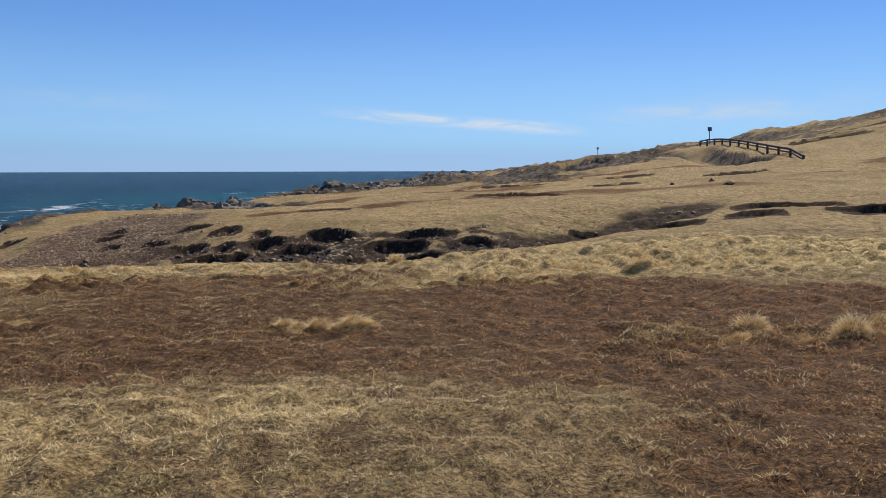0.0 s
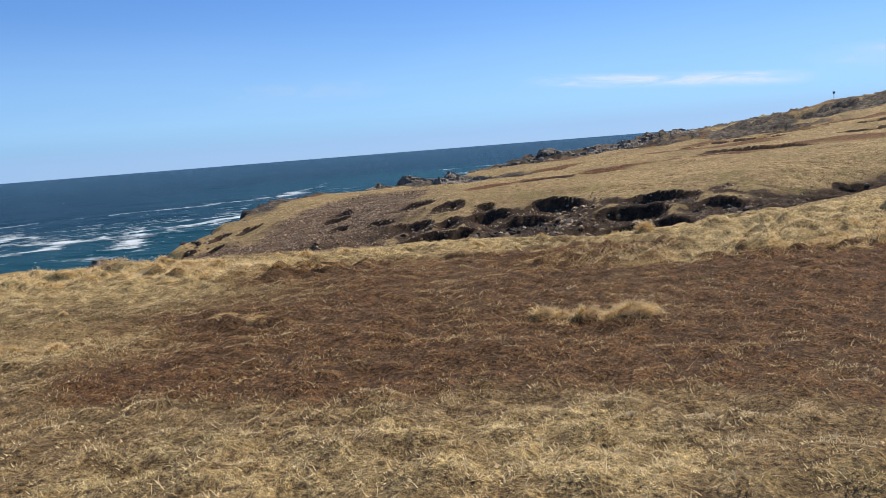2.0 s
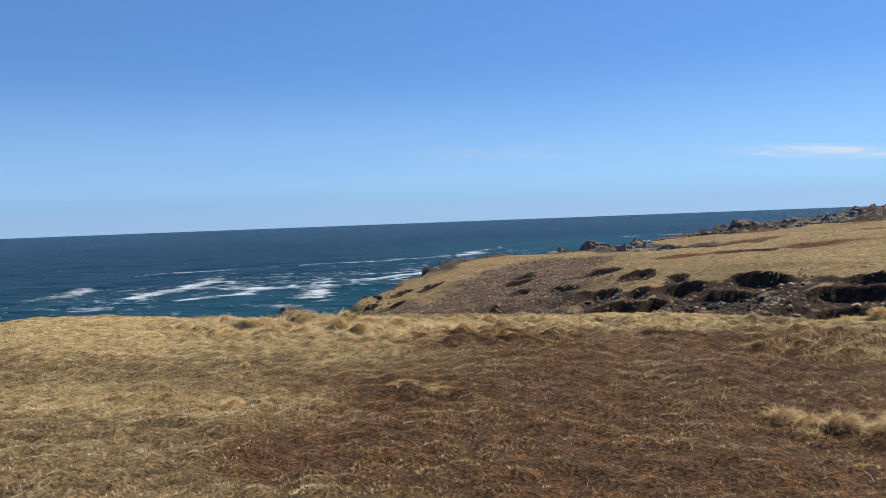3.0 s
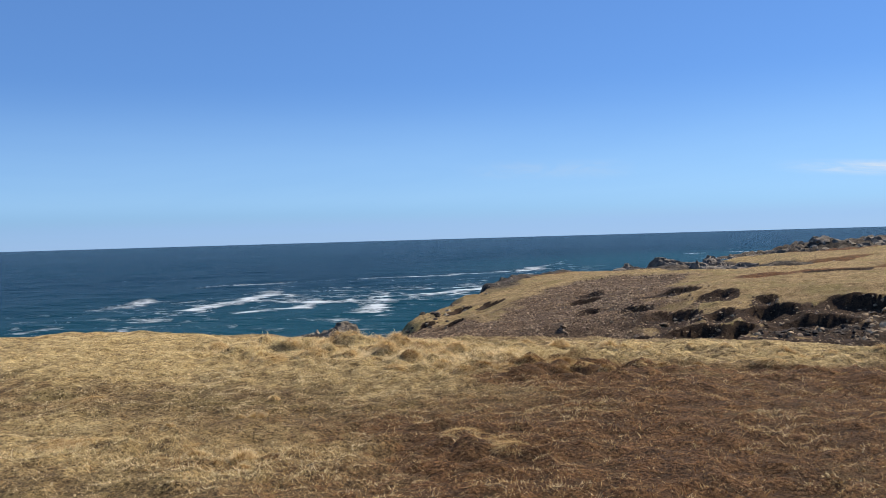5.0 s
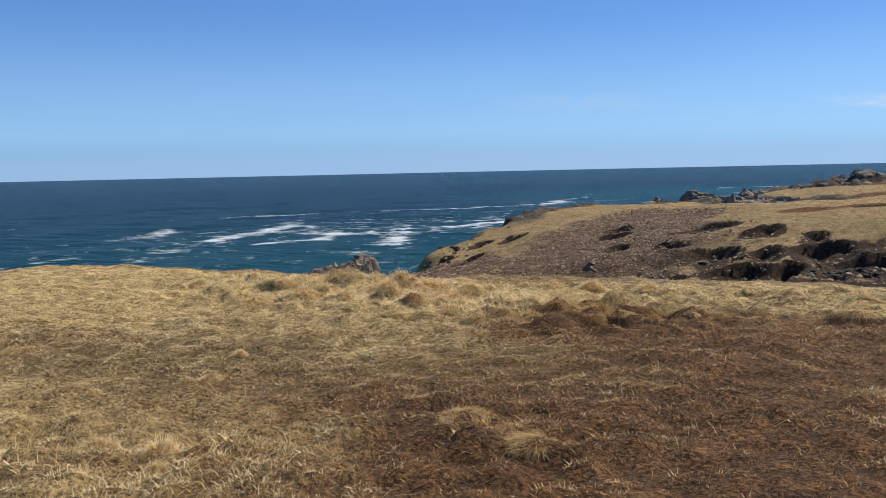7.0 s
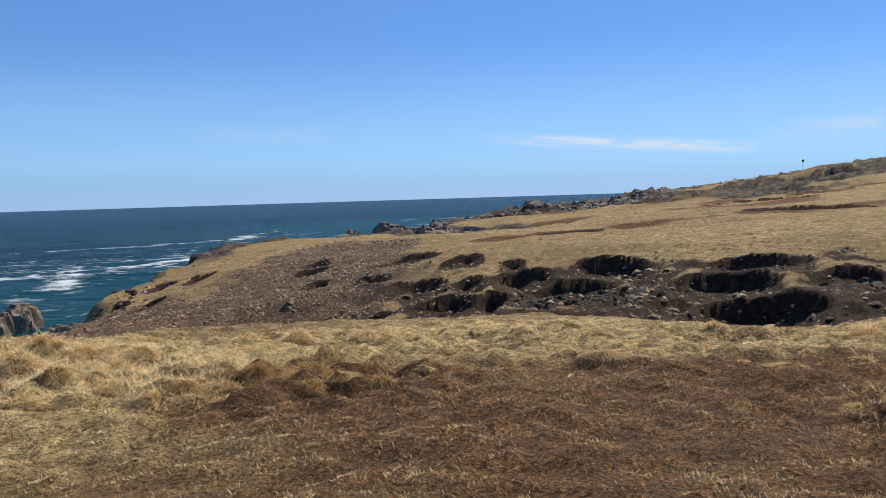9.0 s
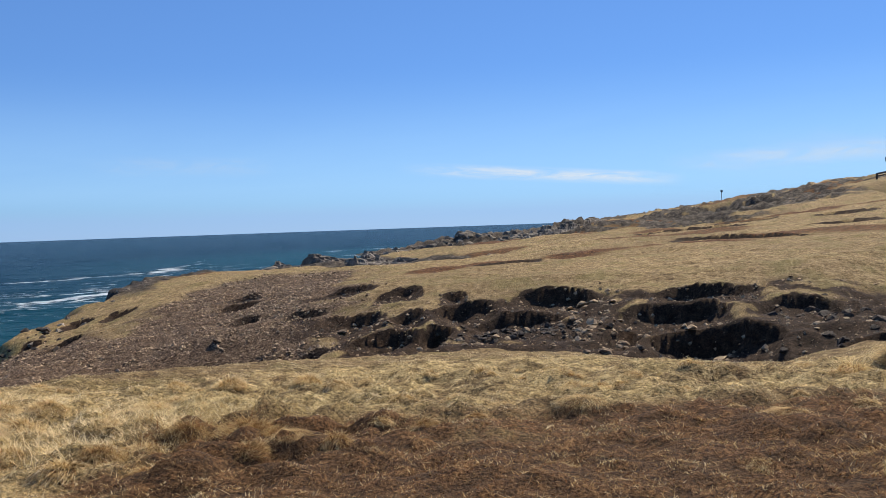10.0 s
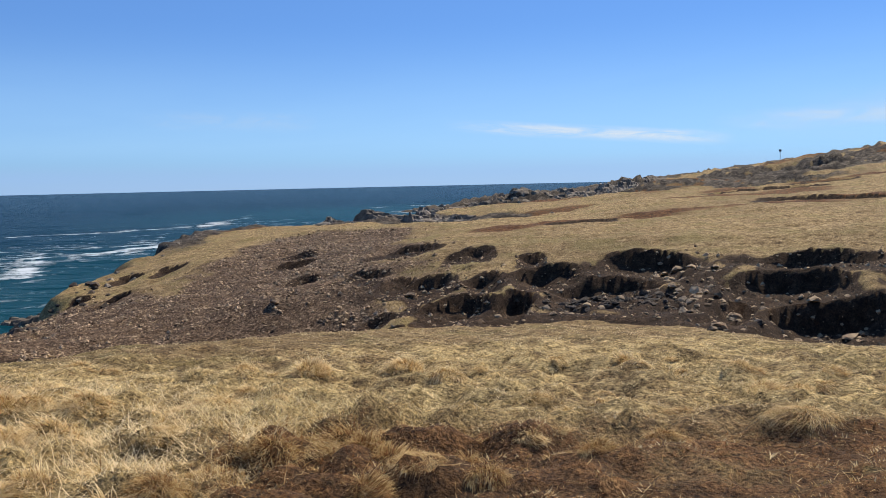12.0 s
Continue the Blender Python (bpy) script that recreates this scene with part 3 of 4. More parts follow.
# rings and spokes, close together where the walk passes and wider towards the horizon
CX, CY = 1.5, -4.0
radii = [0.4]
while radii[-1] < 4900:
    r = radii[-1]
    radii.append(r + (0.5 if r < 3 else 0.085 if r < 27 else 0.11 if r < 44 else 0.0105 * (r - 44) + 0.11 if r < 340 else 0.25 * r))
radii = np.array(radii[:-1] + [4900.0])
spokes = np.concatenate([np.arange(-64, 42, 0.205), np.arange(42, 296, 4.0), [296.0]])
az, rr = np.meshgrid(np.radians(spokes), radii)
gx, gy_ = CX + rr * np.sin(az), CY + rr * np.cos(az)
gz, zone_weights, inland = land(gx, gy_)
# tuft height near the walk; the ground colour takes its painted gap shade from it
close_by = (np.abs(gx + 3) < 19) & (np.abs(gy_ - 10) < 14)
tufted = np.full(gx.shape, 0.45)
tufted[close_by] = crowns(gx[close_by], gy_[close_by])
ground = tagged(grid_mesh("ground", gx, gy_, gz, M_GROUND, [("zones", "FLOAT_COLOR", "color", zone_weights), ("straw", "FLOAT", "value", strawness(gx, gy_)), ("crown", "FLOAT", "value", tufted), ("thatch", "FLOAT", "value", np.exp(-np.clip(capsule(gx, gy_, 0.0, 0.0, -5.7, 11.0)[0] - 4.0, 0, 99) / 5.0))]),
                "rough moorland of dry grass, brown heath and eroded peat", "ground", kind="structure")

# sea
radii_s = [20.0]
while radii_s[-1] < 4900:
    r = radii_s[-1]
    radii_s.append(r + (0.9 if r < 130 else 0.008 * r if r < 500 else 0.08 * r))
radii_s = np.array(radii_s[:-1] + [4950.0])
spokes_s = np.concatenate([np.arange(-75, 25, 0.32), np.arange(25, 285.1, 10.0)])
az, rr = np.meshgrid(np.radians(spokes_s), radii_s)
sx, sy = CX + rr * np.sin(az), CY + rr * np.cos(az)
off = -coast_distance(sx, sy)
swell = 0.25 * fbm(sx * 0.05 + sy * 0.03, sy * 0.05 - sx * 0.03, 3, 0.5, 100) * (1 - ss(300, 800, rr))
wob_x, wob_y = 5 * fbm(sx * 0.03, sy * 0.03, 3, 0.55, 120), 5 * fbm(sx * 0.03, sy * 0.03, 3, 0.55, 124)


def surf(line, wide, seed):
    """A broken white line of surf along the points of a line, trailing ragged foam."""
    d = np.minimum.reduce([capsule(sx + wob_x * 0.6, sy + wob_y * 0.6, *a, *b)[0] for a, b in zip(line, line[1:])])
    gaps = 0.35 + 0.65 * ss(-0.3, 0.3, fbm(sx * 0.035, sy * 0.035, 3, 0.6, seed))
    return np.exp(-(d / wide) ** 2) * gaps


breakers = np.maximum.reduce([
    surf([(-120, 106), (-113, 118), (-110, 132), (-97, 148), (-85, 160), (-81, 178), (-91, 222), (-99, 242)], 1.9, 130),
    surf([(-74, 62), (-82, 78), (-86, 94), (-100, 112), (-110, 130)], 2.4, 131), surf([(-90, 68), (-96, 78), (-103, 88)], 2.4, 132),
    surf([(-72, 88), (-63, 93)], 1.8, 133), surf([(-53, 69), (-50, 76)], 1.6, 134), surf([(-69, 75), (-69, 83)], 1.4, 135),
    surf([(-55, 79), (-66, 96), (-60, 118)], 1.8, 136), surf([(-75, 277), (-70, 306), (-40, 300)], 5.0, 137), surf([(-30, 96), (-42, 110), (-60, 140), (-80, 165)], 2.0, 138)])
lace_field = 1 - ss(12, 48, capsule(sx, sy, -58, 70, -72, 165)[0])
veins = np.maximum(np.clip(1 - np.abs(perlin((sx + 2 * wob_x) * 0.07, (sy + 2 * wob_y) * 0.07, 110)) * 4.5, 0, 1), 0.8 * np.clip(1 - np.abs(perlin((sx + wob_x) * 0.16, (sy + wob_y) * 0.16, 111)) * 4.0, 0, 1))
foam = np.clip(0.62 * breakers + lace_field * veins * (0.5 + 0.4 * fbm(sx * 0.02, sy * 0.02, 2, 0.5, 115)) + 0.6 * (1 - ss(1, 7, off)) * (1 - ss(330, 460, rr)), 0, 1)
sea = tagged(grid_mesh("water", sx, sy, SEA + swell, M_SEA, [("foam", "FLOAT", "value", foam), ("shallow", "FLOAT", "value", 1 - ss(10, 110, off))]),
             "deep blue sea with white surf along the rocks", "sea", kind="structure")

# ---- helpers for the things ----
rnd = np.random.RandomState(21)


def on_land(x, y):
    """Height of the ground sheet and its cover at any place, read between its rings and spokes."""
    x, y = np.atleast_1d(np.asarray(x, float)), np.atleast_1d(np.asarray(y, float))
    a, r = np.degrees(np.arctan2(x - CX, y - CY)), np.hypot(x - CX, y - CY)
    a = np.where(a < spokes[0], a + 360, a)
    j = np.clip(np.searchsorted(spokes, a) - 1, 0, len(spokes) - 2)
    i = np.clip(np.searchsorted(radii, r) - 1, 0, len(radii) - 2)
    q = np.clip((a - spokes[j]) / (spokes[j + 1] - spokes[j]), 0, 1)
    p = np.clip((r - radii[i]) / (radii[i + 1] - radii[i]), 0, 1)

    def between(f):
        w, v = (p, q) if f.ndim == 2 else (p[:, None], q[:, None])
        return (f[i, j] * (1 - v) + f[i, j + 1] * v) * (1 - w) + (f[i + 1, j] * (1 - v) + f[i + 1, j + 1] * v) * w
    return between(gz), between(zone_weights)


def part(name, bm, mat, parent, label=""):
    me = bpy.data.meshes.new(name)
    bm.to_mesh(me)
    bm.free()
    me.materials.append(mat)
    ob = new(name, me)
    ob.parent = parent
    return tagged(ob, label)


def soup(name, verts, faces, mat, layers=(), smooth=False):
    """A mesh from arrays of corners and of triangles or quads."""
    k = faces.shape[1]
    me = bpy.data.meshes.new(name)
    me.vertices.add(len(verts))
    me.vertices.foreach_set("co", verts.astype(np.float32).ravel())
    me.loops.add(faces.size)
    me.loops.foreach_set("vertex_index", faces.astype(np.int32).ravel())
    me.polygons.add(len(faces))
    me.polygons.foreach_set("loop_start", np.arange(0, faces.size, k, dtype=np.int32))
    me.polygons.foreach_set("use_smooth", np.full(len(faces), smooth))
    for key, data in layers:
        a = me.attributes.new(key, "FLOAT", "POINT")
        a.data.foreach_set("value", data.astype(np.float32).ravel())
    me.update(calc_edges=True)
    me.materials.append(mat)
    return me


def blades(base, length, width, heading, lean, droop, tone, green, name, segments=1):
    """Blades of grass rising from base points: heading (radians), lean from upright and a further droop towards the tip."""
    n = len(base)
    side = np.stack([-np.sin(heading), np.cos(heading), np.zeros(n)], -1)
    fwd = np.stack([np.cos(heading), np.sin(heading), np.zeros(n)], -1)
    rings, pos, ang = [], base.copy(), lean.copy()
    for k in range(segments):
        w = (width * (1 - 0.75 * k / segments) / 2)[:, None]
        rings.append(pos - side * w)
        rings.append(pos + side * w)
        seg = (length / segments)[:, None]
        pos = pos + seg * (fwd * np.sin(ang)[:, None] + np.array([0, 0, 1.0]) * np.cos(ang)[:, None])
        ang = ang + droop
    rings.append(pos)
    per = 2 * segments + 1
    # bleached towards the tip, brown at the root
    shade = np.array([-0.26 + 0.42 * (k // 2) / segments for k in range(per)])
    verts = np.stack(rings, 1).reshape(-1, 3)
    first = np.arange(n)[:, None] * per
    tris = []
    for k in range(segments - 1):
        a = 2 * k
        tris += [[a, a + 1, a + 3], [a, a + 3, a + 2]]
    tris.append([2 * segments - 2, 2 * segments - 1, 2 * segments])
    faces = (first[:, None, :] + np.array(tris)[None]).reshape(-1, 3)
    return soup(name, verts, faces, M_GRASS, [("tone", np.clip(tone[:, None] + shade[None], 0, 1)), ("green", np.repeat(green, per))])


# ---- loose stones and rocks ----
def stone_mesh(name, seed, mat, detail=1, flat=0.6, rough=0.28):
    bm = bmesh.new()
    bmesh.ops.create_icosphere(bm, subdivisions=detail, radius=0.5)
    off = Vector((seed * 3.7, seed * 1.9, seed * 5.3))
    for v in bm.verts:
        d = noise.noise(v.co * 1.7 + off) + 0.5 * noise.noise(v.co * 4.1 + off)
        v.co *= 1 + rough * 1.6 * d
        v.co.z *= flat
        v.co.x *= 1.15
        for cut in ((0.22, Vector((0.5, 0.2, 0.84))), (0.26, Vector((-0.6, 0.5, 0.62))), (0.3, Vector((0.1, -0.85, 0.52))), (0.34, Vector((-0.8, -0.5, 0.33)))):
            over = v.co.dot(cut[1]) - cut[0]
            if over > 0:
                v.co -= cut[1] * over * 0.85
    me = bpy.data.meshes.new(name)
    bm.to_mesh(me)
    bm.free()
    me.materials.append(mat)
    return me


STONES = [stone_mesh("rock", k, M_STONE, 1, 0.5 + 0.08 * (k % 4), 0.42) for k in range(9)]
BOULDERS = [stone_mesh("boulder", 20 + k, M_ROCK, 2, 0.6 + 0.1 * (k % 3), 0.36) for k in range(6)]
CLODS = [stone_mesh("peat_clod", 40 + k, M_PEAT, 2, 0.7, 0.4) for k in range(4)]


def put_stones(meshes, places, name, label, category, group, sink=0.22):
    """Stones of their own at (x, y, size), bedded a little into the ground."""
    places = np.array(places)
    for (x, y, size), z in zip(places, on_land(places[:, 0], places[:, 1])[0]):
        ob = new(name, meshes[rnd.randint(len(meshes))])
        ob.location = (x, y, z + size * (0.3 - sink))
        ob.rotation_euler = (rnd.uniform(-0.3, 0.3), rnd.uniform(-0.3, 0.3), rnd.uniform(0, 6.28))
        ob.scale = (size * rnd.uniform(0.85, 1.3), size * rnd.uniform(0.7, 1.1), size * rnd.uniform(0.7, 1.1))
        tagged(ob, label, category, group)


def spread(count, ax, ay, bx, by, wide, small, large, power=2.0):
    """Places along a line, scattered to both sides of it, mostly small."""
    t = rnd.rand(count)
    return np.stack([ax + (bx - ax) * t + rnd.normal(0, wide, count), ay + (by - ay) * t + rnd.normal(0, wide, count), small + (large - small) * rnd.rand(count) ** power], -1)


# pale stones that stand out in the gully and on the turf
put_stones(STONES, [(-3.86, 23.1, 0.16), (-3.4, 27.8, 0.28), (-3.7, 27.4, 0.25), (-3.05, 27.4, 0.24), (-3.5, 29.2, 0.22), (-4.9, 27.8, 0.2), (-12.8, 29.8, 0.3),
                    (-1.4, 27.2, 0.3), (-1.0, 26.5, 0.28), (-2.9, 26.9, 0.3), (-9.6, 30.2, 0.42), (-3.5, 30.4, 0.28), (-3.2, 30.2, 0.24), (-3.8, 30.1, 0.2),
                    (14.8, 43.3, 0.5), (15.2, 47.3, 0.4), (12.9, 47.0, 0.45)], "rock", "pale weathered rock lying on bare peat and turf", "rock", "pale rocks in the gully", 0.1)
# stones washed out of the hags
put_stones(STONES, np.concatenate([spread(95, -3.4, 25.9, -3.5, 31.4, 0.45, 0.05, 0.26, 1.8), spread(75, -8.8, 27.2, 2.5, 26.4, 0.6, 0.05, 0.22, 2.2), spread(55, 3, 27.6, 9.5, 32.0, 0.6, 0.08, 0.28)]),
           "rock", "small grey-brown rock in the eroded peat gully", "rock", "rocks in the peat gully")
put_stones(CLODS, np.concatenate([spread(170, -6.0, 27.9, -3.9, 27.5, 0.38, 0.07, 0.24), spread(22, -2.2, 25.6, 1.5, 25.2, 0.3, 0.1, 0.3), spread(30, 0.8, 27.6, 3.0, 26.4, 0.5, 0.1, 0.35)]),
           "peat_clod", "dark crumbling peat clod fallen from a hag", "peat clod", "peat clods in the gully", 0.2)
# rocky spit on the shore, broken rock along the cliff edge, crags on the headland
put_stones(BOULDERS, spread(85, -10, 50.5, -22.5, 62.5, 1.5, 0.2, 0.95, 2.2), "boulder", "grey angular boulder on the rocky shore", "boulder", "boulders on the spit", 0.25)
put_stones(BOULDERS, spread(30, -21.5, 35, -26, 57, 0.6, 0.1, 0.36, 2.0), "boulder", "dark boulder at the crumbling cliff edge", "boulder", "boulders on the cliff edge", 0.25)
put_stones(BOULDERS, np.concatenate([spread(50, -15.5, 71.0, -8.0, 75.0, 1.2, 0.3, 1.2, 1.8), spread(52, -8.0, 75.0, -1.5, 86.0, 1.3, 0.3, 1.3, 1.8)]), "boulder", "dark grey boulder heaped on the rocky shore below the hill", "boulder", "boulders below the hill", 0.36)
put_stones(CLODS, spread(45, -20.6, 27.5, -22.8, 38.5, 0.55, 0.12, 0.42, 1.8), "peat_clod", "dark peat clod on the gravelly cliff edge", "peat clod", "peat clods on the cliff edge", 0.2)
put_stones(BOULDERS, spread(70, -52, 243, 8, 205, 6.0, 0.6, 2.6, 1.8), "boulder", "dark grey crag on the far headland", "boulder", "crags on the headland", 0.2)


def stone_field(name, x, y, size, label):
    """Many small stones in one mesh, each a low faceted lump."""
    n = len(x)
    z = on_land(x, y)[0]
    base = np.array([(0.12, 0.1, 0.42), (0.55, 0, 0.06), (0.17, 0.5, 0.12), (-0.45, 0.3, 0.02), (-0.4, -0.34, 0.16), (0.2, -0.5, 0.0), (0, 0, -0.5)])
    f = np.array([(0, 1, 2), (0, 2, 3), (0, 3, 4), (0, 4, 5), (0, 5, 1), (6, 2, 1), (6, 3, 2), (6, 4, 3), (6, 5, 4), (6, 1, 5)])
    v = base[None] * rnd.uniform(0.5, 1.5, (n, 7, 3)) * size[:, None, None]
    a = rnd.uniform(0, 6.28, n)[:, None]
    vx, vy = v[..., 0] * np.cos(a) - v[..., 1] * np.sin(a), v[..., 0] * np.sin(a) + v[..., 1] * np.cos(a)
    v = np.stack([vx + x[:, None], vy + y[:, None], v[..., 2] + z[:, None] - 0.06 * size[:, None]], -1).reshape(-1, 3)
    faces = (np.arange(n)[:, None, None] * 7 + f[None]).reshape(-1, 3)
    return tagged(new(name, soup(name, v, faces, M_STONE)), label, "stones", kind="stuff")


px, py = rnd.uniform(-23, 4, 240000), rnd.uniform(20, 47, 240000)
cover = on_land(px, py)[1]
keep = rnd.rand(240000) < np.clip(cover[:, 1] * 0.5 * np.clip(0.6 + fbm(px * 0.5, py * 0.5, 3, 0.6, 170), 0.1, 1) + cover[:, 2] * 0.14 * (py < 33), 0, 1)
px, py = px[keep][:34000], py[keep][:34000]
stone_field("shingle", px, py, 0.02 + 0.11 * rnd.rand(len(px)) ** 4.5, "loose grey and brown stones spread over the bare basin")

# ---- sea stack ----
def crag_mesh(name, wide, deep, high, seed):
    """A bedded rock: a heaped grid of ledges, closed to its foot."""
    n, m = 70, 44
    u, v = np.meshgrid(np.linspace(-1, 1, n), np.linspace(-1, 1, m))
    r = np.sqrt(u * u + v * v) + 0.2 * fbm(u * 2.2 + seed, v * 2.2, 3, 0.55, seed)
    h = (1 - ss(0.6, 0.95, r)) * (0.72 + 0.2 * u + 0.3 * np.exp(-((u - 0.5) / 0.22) ** 2 - (v / 0.4) ** 2) + 0.25 * fbm(u * 1.7, v * 1.7 + 9, 3, 0.5, seed + 3))
    step = 0.16
    h = np.floor(h / step + 0.35 * fbm(u * 5, v * 5, 2, 0.5, seed + 6)) * step * 0.6 + h * 0.4
    h = np.clip(h, 0, 2) + 0.06 * fbm(u * 9, v * 9, 3, 0.6, seed + 9)
    x = u * wide + 0.25 * fbm(u * 6, v * 6, 2, 0.5, seed + 12)
    ob = grid_mesh(name, x, v * deep, h * high - 0.4, M_ROCK)
    ob.data.polygons.foreach_set("use_smooth", np.zeros(len(ob.data.polygons), bool))
    return ob


stack = tagged(crag_mesh("stack_rock", 3.4, 2.6, 1.85, 5), "layered grey rock stack standing in the surf", "sea rock")
stack.matrix_basis = pose(-42.0, 53.5, SEA - 0.1, 0, 0, 42)
skerry = tagged(crag_mesh("skerry", 3.2, 2.0, 1.1, 15), "low wet rock ledge between the stack and the shore", "sea rock")
skerry.matrix_basis = pose(-36.8, 55.5, SEA - 0.1, 0, 0, 30)

# bedded outcrops on the spit and along the shore below the hill
for x, y, wide, top, turn in ((-12.4, 54.0, 2.8, -0.35, 130), (-15.8, 56.8, 2.8, -0.5, 140), (-19.2, 59.8, 2.6, -1.0, 135), (-14.3, 73.6, 2.6, -0.85, 40), (-11.2, 75.2, 2.8, -0.2, 30),
                              (-7.8, 77.4, 2.8, 0.2, 35), (-4.8, 81.2, 3.0, 0.5, 50), (-2.2, 86.0, 3.2, 0.9, 60), (0.4, 91.5, 3.4, 1.3, 62)):
    foot = float(on_land(x, y)[0][0]) - 0.3
    rock = tagged(crag_mesh("rock_outcrop", wide * 1.45, wide * 0.7, (top - foot + 0.4) / 1.05, 20 + int(7 * wide + y)), "grey bedded rock outcrop on the broken shore", "rock outcrop", "outcrops along the shore")
    rock.matrix_basis = pose(x, y, foot, 0, 0, turn)

# ---- fence and signs ----
def box(bm, sx_, sy_, sz_, at, turn=0.0, bevel=0.0):
    made = bmesh.ops.create_cube(bm, size=1.0)["verts"]
    bmesh.ops.scale(bm, vec=(sx_, sy_, sz_), verts=made)
    if bevel:
        edges = list({e for v in made for e in v.link_edges})
        made = bmesh.ops.bevel(bm, geom=edges, offset=bevel, segments=1, affect="EDGES")["verts"]
    bmesh.ops.rotate(bm, cent=(0, 0, 0), matrix=Matrix.Rotation(turn, 3, "Z"), verts=made)
    bmesh.ops.translate(bm, vec=at, verts=made)


def fence_line(t):
    """Plan of the footpath railing, from beside the sign down to the field."""
    return 29.6 - 2.6 * t - 1.2 * t * t, 96.5 - 36.5 * t


fence = tagged(new("timber_fence"), "dark weathered timber railing beside the hillside path", "fence")
at = np.linspace(0, 1, 12)
fx, fy = fence_line(at)
fz = np.polyval(np.polyfit(at, on_land(fx, fy)[0], 3), at)
fence.location = (fx[0], fy[0], fz[0])
fz[-1] -= 0.4
posts = [Vector(p) for p in zip(fx, fy, fz)]
for p in posts:
    bm = bmesh.new()
    box(bm, 0.15, 0.15, 1.3, (0, 0, 0.02), 0.1, 0.012)
    bmesh.ops.translate(bm, vec=p - fence.location, verts=bm.verts)
    part("post", bm, M_WOOD, fence)
for a, b in zip(posts, posts[1:]):
    for up, thick in ((0.60, 0.16), (0.36, 0.10)):
        bm = bmesh.new()
        d = b - a
        box(bm, 0.09, d.length + 0.08, thick, (0, 0, 0), 0, 0.012)
        m = Matrix.Translation((a + b) / 2 + Vector((0, 0, up)) - fence.location) @ d.to_track_quat("Y", "Z").to_matrix().to_4x4()
        bmesh.ops.transform(bm, matrix=m, verts=bm.verts)
        part("rail", bm, M_WOOD, fence)


def sign(x, y, high, panel, label):
    base = tagged(new("path_sign"), label, "sign", "signs along the path")
    base.location = (x, y, float(on_land(x, y)[0][0]))
    bm = bmesh.new()
    bmesh.ops.create_cone(bm, cap_ends=True, segments=10, radius1=0.05, radius2=0.05, depth=high + 0.3)
    bmesh.ops.translate(bm, vec=(0, 0, high / 2 - 0.15), verts=bm.verts)
    part("post", bm, M_STEEL, base)
    bm = bmesh.new()
    box(bm, panel, 0.04, panel * 0.95, (0, -0.06, high - panel * 0.4), 0, 0.01)
    part("panel", bm, M_SIGN, base, "dark square sign panel")
    bm = bmesh.new()
    box(bm, panel * 0.5, 0.05, 0.05, (0, -0.03, high - panel * 0.4), 0, 0)
    part("bracket", bm, M_STEEL, base)


sign(30.6, 96.4, 1.95, 0.46, "dark square sign on a thin post on the hillside")
sign(34.8, 188.3, 2.6, 0.46, "small dark sign on a thin post on the skyline")

# ---- clouds and horizon glow ----
def cloud_strip(name, dist, az0, az1, el0, el1, rise, mat, label):
    """A band of thin cloud or of added sky glow far out, given by its bearings and heights in degrees."""
    n = 60
    verts, faces, uvs = [], [], []
    for k in range(n + 1):
        t = k / n
        a = radians(az0 + (az1 - az0) * t)
        for e in (el0, el1):
            verts.append((dist * math.sin(a), dist * math.cos(a), dist * math.tan(radians(e + rise * t)) + 1.5))
    for k in range(n):
        faces.append((2 * k, 2 * k + 2, 2 * k + 3, 2 * k + 1))
    me = bpy.data.meshes.new(name)
    me.from_pydata(verts, [], faces)
    layer = me.uv_layers.new(name="UVMap")
    for poly in me.polygons:
        for li in poly.loop_indices:
            v = me.loops[li].vertex_index
            layer.data[li].uv = ((v // 2) / n, v % 2)
    me.materials.append(mat)
    ob = new(name, me)
    ob.visible_shadow = False
    return tagged(ob, label, "cloud", kind="structure")


cloud_strip("backdrop", 4600, -9.5, 10.5, 3.4, 4.6, -1.5, M_CLOUD, "thin white streak of high cloud")
cloud_strip("backdrop", 4620, -30, -17, 3.7, 5.4, -0.3, M_VEIL, "faint veil of high cloud")
cloud_strip("backdrop", 4630, 8, 25, 2.7, 4.4, 0.2, M_PALE, "pale wisp of high cloud")
cloud_strip("backdrop", 4640, 8, 36, 1.5, 5.5, 0.6, M_VEIL, "soft pale veil of cloud over the hill")
# added strip whose glow stands in for the sky paling towards the horizon
cloud_strip("backdrop", 4680, -110, 60, 0.9, 11.0, 0.0, M_BAND, "broad glowing strip added to pale the sky above the sea horizon")
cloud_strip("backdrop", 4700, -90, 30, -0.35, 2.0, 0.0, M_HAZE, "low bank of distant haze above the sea")

